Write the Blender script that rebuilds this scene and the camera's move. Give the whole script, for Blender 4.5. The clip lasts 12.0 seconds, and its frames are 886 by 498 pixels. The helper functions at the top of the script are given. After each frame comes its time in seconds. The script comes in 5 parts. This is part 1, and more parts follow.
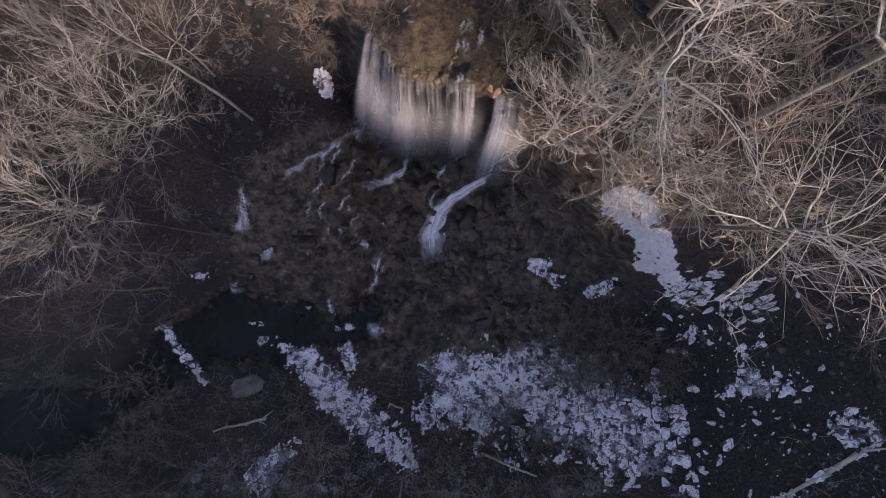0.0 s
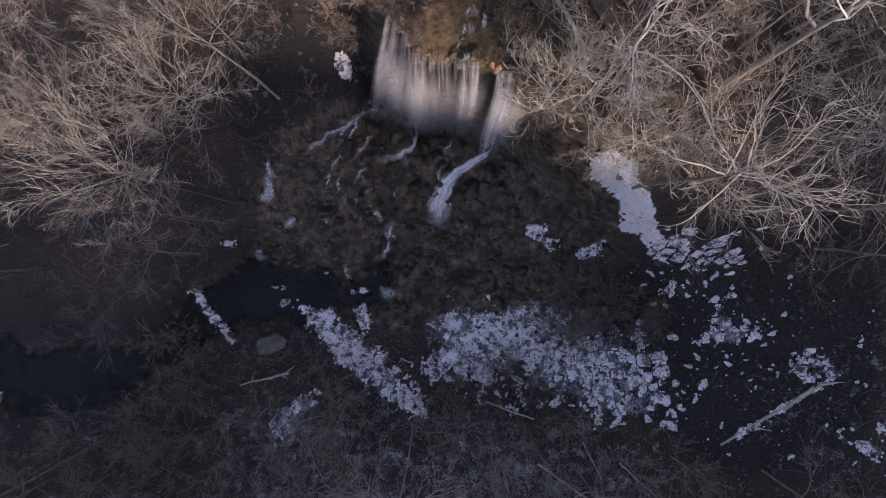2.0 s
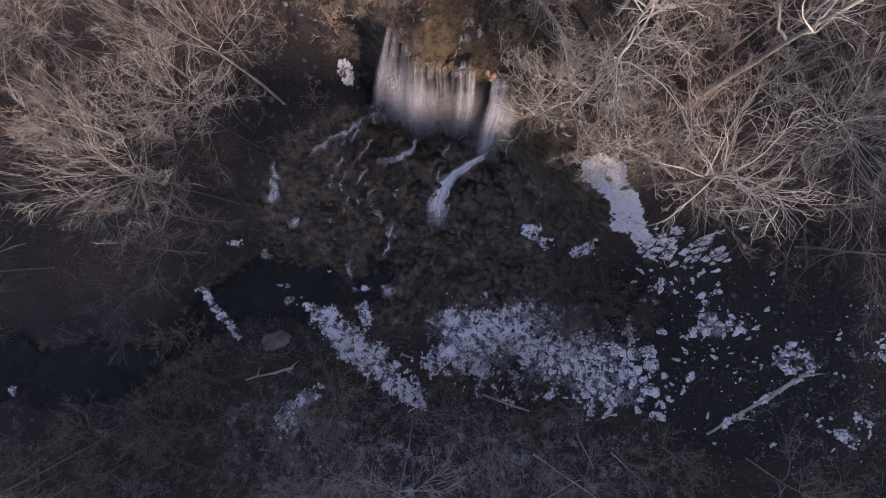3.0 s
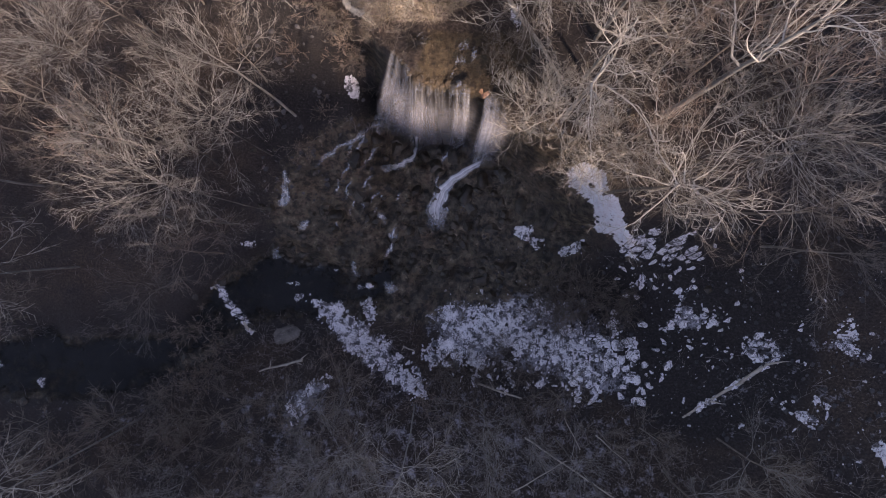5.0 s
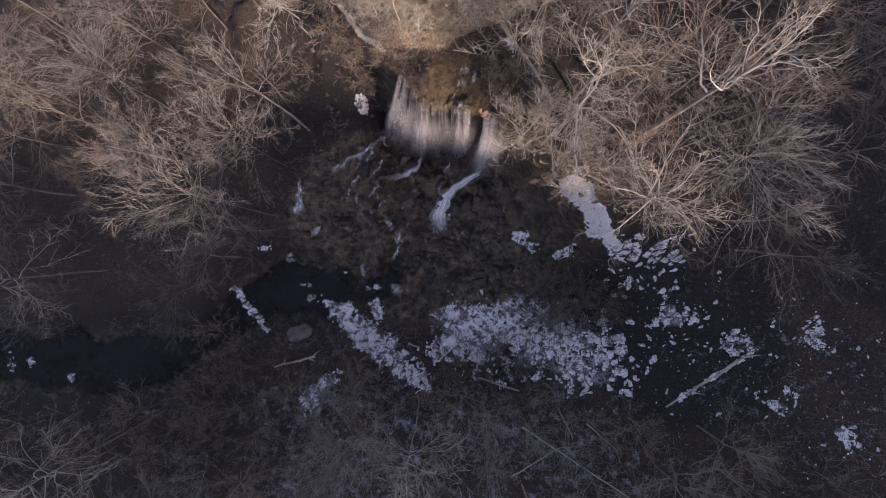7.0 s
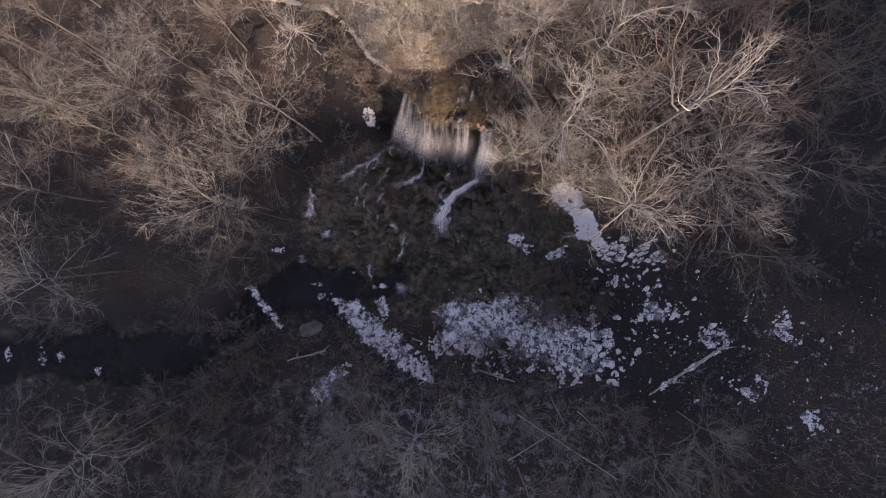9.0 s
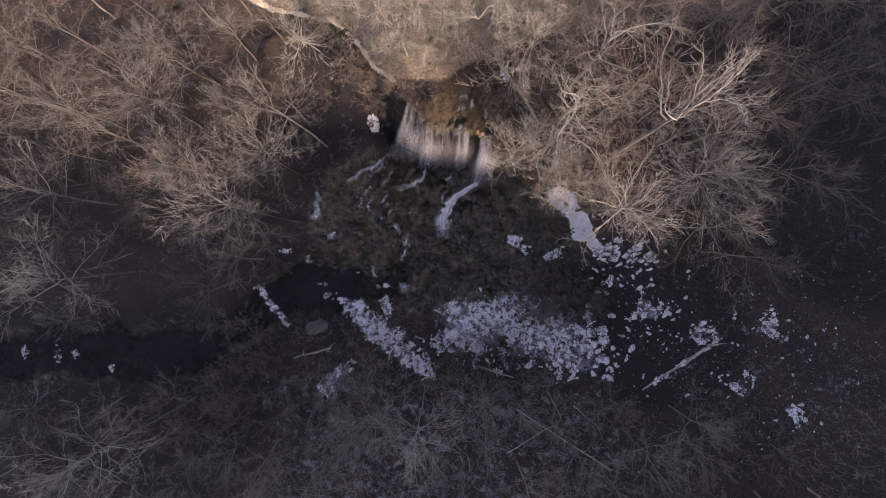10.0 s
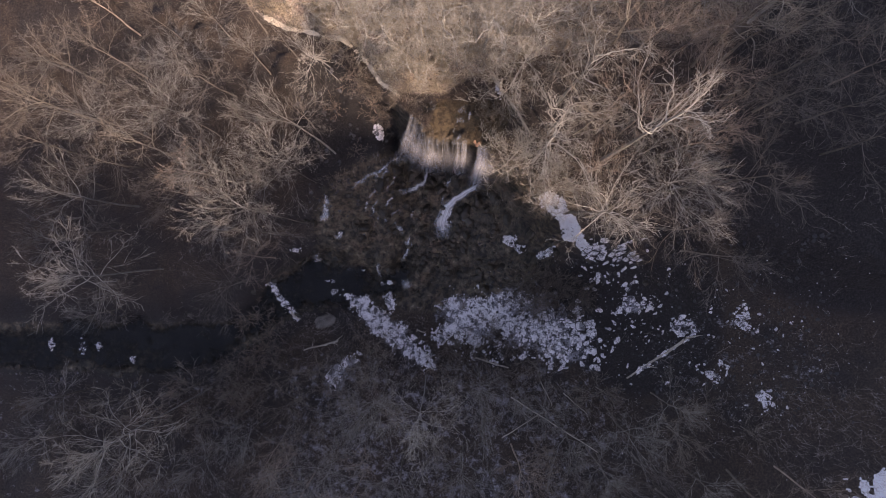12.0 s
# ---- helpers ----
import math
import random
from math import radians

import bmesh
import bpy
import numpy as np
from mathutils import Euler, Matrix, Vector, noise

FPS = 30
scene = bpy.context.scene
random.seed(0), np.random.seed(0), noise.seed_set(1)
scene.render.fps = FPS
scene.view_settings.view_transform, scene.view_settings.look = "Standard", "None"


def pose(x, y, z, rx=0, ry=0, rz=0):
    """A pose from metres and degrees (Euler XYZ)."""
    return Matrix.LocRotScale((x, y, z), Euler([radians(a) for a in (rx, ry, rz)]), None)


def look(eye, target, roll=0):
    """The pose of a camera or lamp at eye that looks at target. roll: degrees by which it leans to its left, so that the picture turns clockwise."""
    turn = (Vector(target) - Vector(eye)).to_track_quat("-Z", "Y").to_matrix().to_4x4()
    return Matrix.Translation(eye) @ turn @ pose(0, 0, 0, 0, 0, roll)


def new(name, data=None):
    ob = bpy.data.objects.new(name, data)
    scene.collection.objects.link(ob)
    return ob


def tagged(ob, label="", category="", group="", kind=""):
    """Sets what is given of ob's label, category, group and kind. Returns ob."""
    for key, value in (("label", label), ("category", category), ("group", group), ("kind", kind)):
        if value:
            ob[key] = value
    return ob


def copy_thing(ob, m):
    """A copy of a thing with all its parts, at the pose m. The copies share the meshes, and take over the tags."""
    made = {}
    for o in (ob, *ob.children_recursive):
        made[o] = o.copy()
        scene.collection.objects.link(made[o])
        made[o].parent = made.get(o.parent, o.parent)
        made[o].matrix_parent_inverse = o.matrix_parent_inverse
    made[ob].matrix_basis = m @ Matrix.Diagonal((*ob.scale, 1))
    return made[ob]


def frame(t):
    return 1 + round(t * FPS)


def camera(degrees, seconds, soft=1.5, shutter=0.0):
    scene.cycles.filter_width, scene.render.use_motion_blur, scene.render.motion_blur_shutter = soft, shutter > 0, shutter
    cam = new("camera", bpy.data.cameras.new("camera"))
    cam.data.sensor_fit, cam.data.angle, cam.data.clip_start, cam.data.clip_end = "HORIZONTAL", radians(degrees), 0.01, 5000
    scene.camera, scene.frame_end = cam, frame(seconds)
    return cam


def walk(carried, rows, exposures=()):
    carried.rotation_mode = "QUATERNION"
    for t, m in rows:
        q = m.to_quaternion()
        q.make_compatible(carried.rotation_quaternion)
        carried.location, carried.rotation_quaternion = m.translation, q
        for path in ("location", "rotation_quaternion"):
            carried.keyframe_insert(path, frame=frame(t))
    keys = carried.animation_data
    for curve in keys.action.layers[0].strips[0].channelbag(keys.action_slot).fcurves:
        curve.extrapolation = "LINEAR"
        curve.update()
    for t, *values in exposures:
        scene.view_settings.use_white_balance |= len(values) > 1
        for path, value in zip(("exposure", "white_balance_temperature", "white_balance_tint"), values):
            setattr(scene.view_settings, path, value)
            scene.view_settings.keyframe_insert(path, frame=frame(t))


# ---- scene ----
cam = camera(70.0, 12.0, soft=1.0)
# seconds, place in metres, small turns in degrees from looking straight down
PATH = [
    (0.0, 0.693, 2.773, 57.993, 0.160, 0.041, 0.459),
    (0.5, 0.557, 2.252, 58.321, 0.130, 0.040, 0.426),
    (1.0, 0.431, 1.736, 58.658, 0.093, -0.005, 0.373),
    (1.5, 0.366, 1.189, 59.529, 0.086, -0.006, 0.360),
    (2.0, 0.047, -0.336, 64.400, -0.056, 0.022, 0.330),
    (2.5, 0.102, -0.473, 65.658, -0.014, 0.000, 0.287),
    (3.0, 0.185, -0.506, 66.960, -0.010, 0.020, 0.250),
    (5.0, 0.320, -0.521, 72.431, 0.012, 0.014, 0.121),
    (5.5, 0.246, -0.488, 73.767, 0.015, 0.015, 0.059),
    (6.0, 0.150, -0.410, 75.161, 0.102, 0.066, 0.018),
    (6.5, 0.117, -0.317, 76.625, 0.095, 0.056, -0.010),
    (7.0, 0.088, -0.242, 78.134, 0.139, 0.085, -0.030),
    (9.0, 0.037, -0.210, 84.304, 0.239, 0.166, -0.144),
    (9.5, 0.039, -0.162, 85.891, 0.215, 0.235, -0.176),
    (10.0, 0.044, -0.061, 87.475, 0.211, 0.288, -0.218),
    (10.5, 0.058, 0.022, 89.091, 0.164, 0.261, -0.187),
    (11.0, 0.052, 0.048, 90.704, 0.137, 0.263, -0.200),
    (11.5, 0.034, 0.037, 92.346, 0.129, 0.282, -0.198),
    (12.0, 0.000, -0.000, 94.000, 0.109, 0.238, -0.185),
]
walk(cam, [(t, pose(x, y, z, rx, ry, rz)) for t, x, y, z, rx, ry, rz in PATH], [(0.0, 0.98, 7250, 32), (12.0, 1.05, 8050, 33)])

# ---- light: a low winter sun behind an added unseen ridge, and a clear sky ----
SHADE_RIDGE = 60.0
SUN_HEIGHT = 30.0
world = bpy.data.worlds.new("sky")
scene.world = world
world.use_nodes = True
sky = world.node_tree.nodes.new("ShaderNodeTexSky")
sky.sky_type, sky.sun_disc = "NISHITA", False
sky.sun_elevation, sky.sun_rotation = radians(SUN_HEIGHT), math.atan2(0.6, -0.8)
back = world.node_tree.nodes["Background"]
back.inputs[1].default_value = 0.142
world.node_tree.links.new(sky.outputs[0], back.inputs[0])
sun = new("sun", bpy.data.lights.new("sun", "SUN"))
sun.data.energy, sun.data.angle, sun.data.color = 3.1, radians(3.0), (1.0, 0.945, 0.82)
sun.matrix_world = look((60, -80, 100 * math.tan(radians(SUN_HEIGHT))), (0, 0, 0))

# ---- materials ----
def nodes_of(name):
    m = bpy.data.materials.new(name)
    m.use_nodes = True
    t = m.node_tree
    t.nodes.clear()
    out = t.nodes.new("ShaderNodeOutputMaterial")
    bsdf = t.nodes.new("ShaderNodeBsdfPrincipled")
    t.links.new(bsdf.outputs[0], out.inputs[0])
    return m, t, bsdf, out


def noise_tex(t, where, scale, detail=6.0, rough=0.6, stretch=(1, 1, 1)):
    mp = t.nodes.new("ShaderNodeMapping")
    mp.inputs["Scale"].default_value = [scale * s for s in stretch]
    t.links.new(where, mp.inputs[0])
    n = t.nodes.new("ShaderNodeTexNoise")
    n.inputs["Scale"].default_value = 1.0
    n.inputs["Detail"].default_value = detail
    n.inputs["Roughness"].default_value = rough
    t.links.new(mp.outputs[0], n.inputs["Vector"])
    return n.outputs[0]


def ramp_of(t, value, stops):
    r = t.nodes.new("ShaderNodeValToRGB")
    e = r.color_ramp.elements
    while len(e) < len(stops):
        e.new(0.5)
    for k, (pos, col) in enumerate(stops):
        e[k].position = pos
        e[k].color = (*col, 1) if len(col) == 3 else col
    t.links.new(value, r.inputs[0])
    return r.outputs[0]


def mixed(t, fac, a, b, kind="MIX"):
    n = t.nodes.new("ShaderNodeMix")
    n.data_type, n.blend_type = "RGBA", kind
    for sock, v in ((n.inputs[0], fac), (n.inputs[6], a), (n.inputs[7], b)):
        if isinstance(v, (int, float)):
            sock.default_value = v
        elif isinstance(v, tuple):
            sock.default_value = (*v, 1)
        else:
            t.links.new(v, sock)
    return n.outputs[2]


def math_of(t, op, a, b=0.0, clamp=False):
    n = t.nodes.new("ShaderNodeMath")
    n.operation, n.use_clamp = op, clamp
    for sock, v in zip(n.inputs, (a, b)):
        if isinstance(v, (int, float)):
            sock.default_value = v
        else:
            t.links.new(v, sock)
    return n.outputs[0]


def relief(t, bsdf, value, strength, distance):
    b = t.nodes.new("ShaderNodeBump")
    b.inputs["Strength"].default_value, b.inputs["Distance"].default_value = strength, distance
    t.links.new(value, b.inputs["Height"])
    t.links.new(b.outputs[0], bsdf.inputs["Normal"])


def place_of(t, kind="Object"):
    if kind == "Position":
        return t.nodes.new("ShaderNodeNewGeometry").outputs["Position"]
    return t.nodes.new("ShaderNodeTexCoord").outputs[kind]


def attr(t, name):
    n = t.nodes.new("ShaderNodeAttribute")
    n.attribute_name = name
    return n.outputs["Fac"]


def plain(name, dark, light, scale, rough=0.85, bump=0.4, depth=0.03, vary=0.25, stretch=(1, 1, 1), coord="Object", big=0.2):
    """A surface with grain at two scales and a small change from thing to thing."""
    m, t, bsdf, _ = nodes_of(name)
    at = place_of(t, coord)
    fine, coarse = noise_tex(t, at, scale, stretch=stretch), noise_tex(t, at, scale * big, 3, stretch=stretch)
    both = math_of(t, "ADD", math_of(t, "MULTIPLY", fine, 0.55), math_of(t, "MULTIPLY", coarse, 0.45))
    col = ramp_of(t, both, [(0.34, dark), (0.64, light)])
    rnd = t.nodes.new("ShaderNodeObjectInfo").outputs["Random"]
    tone = math_of(t, "ADD", math_of(t, "MULTIPLY", rnd, 2 * vary), 1 - vary)
    grey = t.nodes.new("ShaderNodeCombineColor")
    for s in grey.inputs:
        t.links.new(tone, s)
    col = mixed(t, 1.0, col, grey.outputs[0], "MULTIPLY")
    t.links.new(col, bsdf.inputs["Base Color"])
    bsdf.inputs["Roughness"].default_value = rough
    relief(t, bsdf, fine, bump, depth)
    return m


def ground_material():
    m, t, bsdf, _ = nodes_of("leaf_litter_and_rock")
    at = place_of(t, "Position")
    f1, f2, f3 = noise_tex(t, at, 5.0, 8, 0.7), noise_tex(t, at, 0.9, 5), noise_tex(t, at, 0.16, 4)
    litter = ramp_of(t, f1, [(0.33, (0.018, 0.013, 0.011)), (0.5, (0.054, 0.039, 0.03)), (0.7, (0.14, 0.103, 0.078))])
    litter = mixed(t, ramp_of(t, f3, [(0.4, (0, 0, 0)), (0.62, (1, 1, 1))]), litter, ramp_of(t, f1, [(0.35, (0.01, 0.009, 0.009)), (0.68, (0.07, 0.056, 0.05))]))
    straw = ramp_of(t, f1, [(0.36, (0.095, 0.075, 0.052)), (0.48, (0.34, 0.272, 0.192)), (0.62, (0.7, 0.595, 0.45))])
    leaves = ramp_of(t, f1, [(0.36, (0.09, 0.066, 0.052)), (0.48, (0.28, 0.213, 0.168)), (0.62, (0.58, 0.465, 0.375))])
    grass = mixed(t, ramp_of(t, f2, [(0.42, (0, 0, 0)), (0.58, (1, 1, 1))]), straw, leaves)
    # near-black earth, also laid as paint where the ground lies in deep shade
    shade_soil = ramp_of(t, f1, [(0.32, (0.006, 0.0055, 0.0058)), (0.52, (0.028, 0.024, 0.023)), (0.72, (0.075, 0.063, 0.06))])
    dusting = ramp_of(t, f1, [(0.3, (0.16, 0.155, 0.175)), (0.62, (0.5, 0.49, 0.53))])
    f4 = noise_tex(t, at, 1.2, 7, 0.66)
    f5 = noise_tex(t, at, 0.4, 6, 0.66)
    wet = ramp_of(t, f4, [(0.36, (0.009, 0.008, 0.008)), (0.46, (0.046, 0.036, 0.026)), (0.52, (0.13, 0.094, 0.062)), (0.58, (0.098, 0.088, 0.056)), (0.66, (0.28, 0.22, 0.16))])
    wet = mixed(t, ramp_of(t, f5, [(0.42, (0.8, 0.8, 0.8)), (0.53, (0, 0, 0))]), wet, ramp_of(t, f4, [(0.4, (0.012, 0.0105, 0.009)), (0.62, (0.076, 0.063, 0.046))]))
    wet = mixed(t, ramp_of(t, f5, [(0.54, (0, 0, 0)), (0.66, (0.7, 0.7, 0.7))]), wet, ramp_of(t, f4, [(0.4, (0.05, 0.034, 0.024)), (0.6, (0.2, 0.138, 0.097))]))
    tufa = ramp_of(t, f4, [(0.34, (0.012, 0.009, 0.006)), (0.44, (0.045, 0.032, 0.019)), (0.54, (0.092, 0.066, 0.038)), (0.62, (0.045, 0.04, 0.024)), (0.7, (0.15, 0.12, 0.086))])
    tufa = mixed(t, ramp_of(t, f1, [(0.3, (0.8, 0.8, 0.8)), (0.44, (0, 0, 0))]), tufa, (0.02, 0.016, 0.011))
    tufa = mixed(t, ramp_of(t, f1, [(0.6, (0, 0, 0)), (0.72, (0.8, 0.8, 0.8))]), tufa, (0.26, 0.2, 0.14))
    rim = ramp_of(t, f1, [(0.3, (0.52, 0.43, 0.32)), (0.65, (0.88, 0.78, 0.63))])
    edge = math_of(t, "MULTIPLY", math_of(t, "SUBTRACT", f1, 0.5), 0.9)

    def cover(base, top, name):
        k = math_of(t, "ADD", attr(t, name), math_of(t, "MULTIPLY", edge, 1.0))
        return mixed(t, ramp_of(t, k, [(0.38, (0, 0, 0)), (0.62, (1, 1, 1))]), base, top)

    col = mixed(t, math_of(t, "ADD", attr(t, "grass"), math_of(t, "MULTIPLY", math_of(t, "SUBTRACT", f2, 0.5), math_of(t, "MULTIPLY", attr(t, "grass"), 0.8)), True), litter, grass)
    col = cover(col, shade_soil, "shade_soil")
    col = cover(col, wet, "wet")
    col = cover(col, tufa, "tufa")
    col = cover(col, rim, "rim")
    thin = math_of(t, "ADD", math_of(t, "MULTIPLY", math_of(t, "SUBTRACT", f1, 0.5), 1.0), math_of(t, "MULTIPLY", math_of(t, "SUBTRACT", f2, 0.5), 1.7))
    thin = math_of(t, "ADD", attr(t, "frost"), math_of(t, "MULTIPLY", thin, ramp_of(t, attr(t, "frost"), [(0.0, (0, 0, 0)), (0.12, (1, 1, 1))])))
    col = mixed(t, ramp_of(t, thin, [(0.36, (0, 0, 0)), (0.7, (0.85, 0.85, 0.85))]), col, dusting)
    t.links.new(col, bsdf.inputs["Base Color"])
    gloss = math_of(t, "SUBTRACT", 0.95, math_of(t, "MULTIPLY", attr(t, "wet"), 0.45))
    t.links.new(gloss, bsdf.inputs["Roughness"])
    relief(t, bsdf, math_of(t, "ADD", f1, f2), 0.9, 0.22)
    return m


def snow_material(name="old_snow", coord="Position", tint=(0.98, 0.95, 0.97), gritty=True):
    m, t, bsdf, _ = nodes_of(name)
    at = place_of(t, coord)
    f1, f2 = noise_tex(t, at, 3.5, 7, 0.65), noise_tex(t, at, 0.8, 4)
    col = ramp_of(t, f1, [(0.32, (0.52, 0.48, 0.5)), (0.46, (0.87, 0.84, 0.87)), (0.6, tint)])
    col = mixed(t, ramp_of(t, f2, [(0.56, (0, 0, 0)), (0.8, (0.5, 0.5, 0.5))]), col, (0.5, 0.5, 0.53))
    # grit, leaves and stone tips that show through
    f3 = noise_tex(t, at, 9.0, 3, 0.7)
    grit = math_of(t, "ADD", math_of(t, "MULTIPLY", f3, 0.6), math_of(t, "MULTIPLY", f2, 0.4))
    if gritty:
        col = mixed(t, ramp_of(t, grit, [(0.545, (0, 0, 0)), (0.585, (1, 1, 1))]), col, (0.05, 0.043, 0.042))
        holes = math_of(t, "ADD", math_of(t, "MULTIPLY", noise_tex(t, at, 1.3, 5, 0.75), 0.8), math_of(t, "MULTIPLY", f2, 0.2))
        col = mixed(t, ramp_of(t, holes, [(0.52, (0, 0, 0)), (0.545, (0.85, 0.85, 0.85)), (0.6, (0.97, 0.97, 0.97))]), col, (0.07, 0.064, 0.07))
    t.links.new(col, bsdf.inputs["Base Color"])
    bsdf.inputs["Roughness"].default_value = 0.6
    relief(t, bsdf, math_of(t, "ADD", f1, f3), 0.9, 0.12)
    return m


def stream_material():
    m, t, bsdf, _ = nodes_of("stream_water")
    at = place_of(t, "Position")
    f1 = noise_tex(t, at, 0.5, 4)
    col = ramp_of(t, f1, [(0.35, (0.009, 0.0088, 0.0084)), (0.7, (0.019, 0.0188, 0.018))])
    t.links.new(col, bsdf.inputs["Base Color"])
    bsdf.inputs["Roughness"].default_value, bsdf.inputs["IOR"].default_value = 0.25, 1.33
    bsdf.inputs["Specular IOR Level"].default_value = 0.42
    shoal = math_of(t, "ADD", attr(t, "depth"), math_of(t, "MULTIPLY", math_of(t, "SUBTRACT", noise_tex(t, at, 0.8, 5, 0.65), 0.5), 1.5))
    t.links.new(ramp_of(t, shoal, [(0.02, (0, 0, 0)), (0.7, (0.95, 0.95, 0.95))]), bsdf.inputs["Alpha"])
    relief(t, bsdf, noise_tex(t, at, 2.2, 4), 0.25, 0.05)
    return m


def falling_material(name, low, high, across, down, white):
    """Broken water: white where it is thick, clear where it is thin. u runs across, v down."""
    m, t, bsdf, out = nodes_of(name)
    uv = t.nodes.new("ShaderNodeUVMap").outputs[0]
    n1 = noise_tex(t, uv, 1.0, 5, 0.6, (across, down, 1))
    n2 = noise_tex(t, place_of(t, "Position"), 1.3, 3)
    n1 = math_of(t, "ADD", math_of(t, "MULTIPLY", n1, 0.75), math_of(t, "MULTIPLY", n2, 0.25))
    a = ramp_of(t, n1, [(low, (0, 0, 0)), (high, (1, 1, 1))])
    alpha = math_of(t, "MULTIPLY", a, attr(t, "thick"), True)
    bsdf.inputs["Base Color"].default_value = (*white, 1)
    bsdf.inputs["Roughness"].default_value = 0.55
    bsdf.inputs["Subsurface Weight"].default_value = 0.0
    t.links.new(alpha, bsdf.inputs["Alpha"])
    return m


GROUND = ground_material()
SNOW = snow_material()
ICE = snow_material("smooth_ice", "Position", (0.87, 0.9, 0.94), False)
SNOW_CAP = snow_material("snow_on_stone", "Object")
STREAM = stream_material()
VEIL = falling_material("falling_spray", 0.26, 0.74, 4.0, 0.7, (0.86, 0.85, 0.88))
MIST = falling_material("drifting_mist", 0.1, 0.8, 1.6, 0.8, (0.84, 0.83, 0.87))
STRAND = falling_material("falling_strand", 0.3, 0.66, 9.0, 1.6, (0.93, 0.92, 0.92))
CHUTE = falling_material("white_chute", 0.3, 0.7, 3.6, 1.5, (0.88, 0.89, 0.92))
RUSH = falling_material("rushing_water", 0.3, 0.7, 1.8, 7.0, (0.84, 0.86, 0.89))
BARK_WHITE = plain("pale_bark", (0.28, 0.26, 0.222), (0.67, 0.628, 0.556), 2.2, 0.8, 0.3, 0.02, 0.12, (1, 1, 0.4))
BARK_GREY = plain("grey_bark", (0.115, 0.111, 0.102), (0.4, 0.382, 0.345), 3.0, 0.9, 0.5, 0.03, 0.25, (1, 1, 0.3))
BARK_RED = plain("brown_bark", (0.19, 0.15, 0.12), (0.48, 0.385, 0.315), 3.0, 0.9, 0.5, 0.03, 0.2, (1, 1, 0.3))
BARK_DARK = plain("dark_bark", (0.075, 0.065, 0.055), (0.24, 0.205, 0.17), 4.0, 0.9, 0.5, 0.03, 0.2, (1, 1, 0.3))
BARK_TAN = plain("tan_bark", (0.13, 0.112, 0.09), (0.34, 0.3, 0.245), 3.0, 0.9, 0.4, 0.03, 0.2, (1, 1, 0.3))
TWIG_TAN = plain("tan_twigs", (0.095, 0.072, 0.058), (0.24, 0.188, 0.152), 1.2, 0.85, 0.1, 0.01, 0.2)
TWIG_PALE = plain("pale_twigs", (0.2, 0.172, 0.13), (0.48, 0.42, 0.325), 1.2, 0.85, 0.1, 0.01, 0.2)
TWIG_GREY = plain("grey_twigs", (0.082, 0.074, 0.068), (0.22, 0.197, 0.18), 1.2, 0.85, 0.1, 0.01, 0.2)
TWIG_RED = plain("reddish_twigs", (0.12, 0.084, 0.063), (0.28, 0.207, 0.16), 1.2, 0.85, 0.1, 0.01, 0.2)
STONE = plain("talus_stone", (0.026, 0.026, 0.028), (0.11, 0.104, 0.104), 3.0, 0.85, 0.7, 0.06, 0.3)
WET_STONE = plain("wet_stone", (0.012, 0.011, 0.009), (0.07, 0.055, 0.038), 2.2, 0.45, 0.8, 0.08, 0.3)
TUFA = plain("travertine", (0.03, 0.022, 0.012), (0.13, 0.09, 0.052), 2.6, 0.7, 0.9, 0.1, 0.25)
RED_TUFA = plain("red_travertine", (0.16, 0.07, 0.035), (0.42, 0.24, 0.15), 4.0, 0.7, 0.9, 0.08, 0.1)
DEAD_WOOD = plain("bleached_wood", (0.3, 0.26, 0.21), (0.62, 0.56, 0.48), 3.0, 0.8, 0.5, 0.03, 0.1, (1, 1, 0.3))
BRUSH = plain("dry_brush", (0.16, 0.137, 0.13), (0.42, 0.37, 0.345), 0.7, 0.9, 0.1, 0.01, 0.1, coord="Position")
STRAW = plain("dry_straw", (0.32, 0.255, 0.175), (0.72, 0.61, 0.45), 0.8, 0.9, 0.1, 0.01, 0.1, coord="Position")
SLAB = plain("slab_rock", (0.06, 0.054, 0.048), (0.2, 0.18, 0.16), 2.0, 0.85, 0.6, 0.05, 0.0)
# ---- the lie of the land: one function for the ground's height ----
def hashed(ix, iy, seed):
    h = np.sin(ix * 127.1 + iy * 311.7 + seed * 74.7) * 43758.5453
    return h - np.floor(h)


def value_noise(x, y, seed=0):
    ix, iy = np.floor(x), np.floor(y)
    fx, fy = x - ix, y - iy
    fx, fy = fx * fx * (3 - 2 * fx), fy * fy * (3 - 2 * fy)
    a, b = hashed(ix, iy, seed), hashed(ix + 1, iy, seed)
    c, d = hashed(ix, iy + 1, seed), hashed(ix + 1, iy + 1, seed)
    return (a + (b - a) * fx) * (1 - fy) + (c + (d - c) * fx) * fy - 0.5


def fbm(x, y, size, octaves=4, seed=0):
    total, amp, f = 0.0, 1.0, 1.0 / size
    for n in range(octaves):
        total = total + amp * value_noise(x * f + 17.3 * n, y * f - 9.1 * n, seed + n)
        amp, f = amp * 0.5, f * 2.03
    return total


def ramp(v, a, b):
    s = np.clip((v - a) / (b - a), 0, 1)
    return s * s * (3 - 2 * s)


def soft_rise(v, soft=2.0):
    return soft * np.logaddexp(0, v / soft)


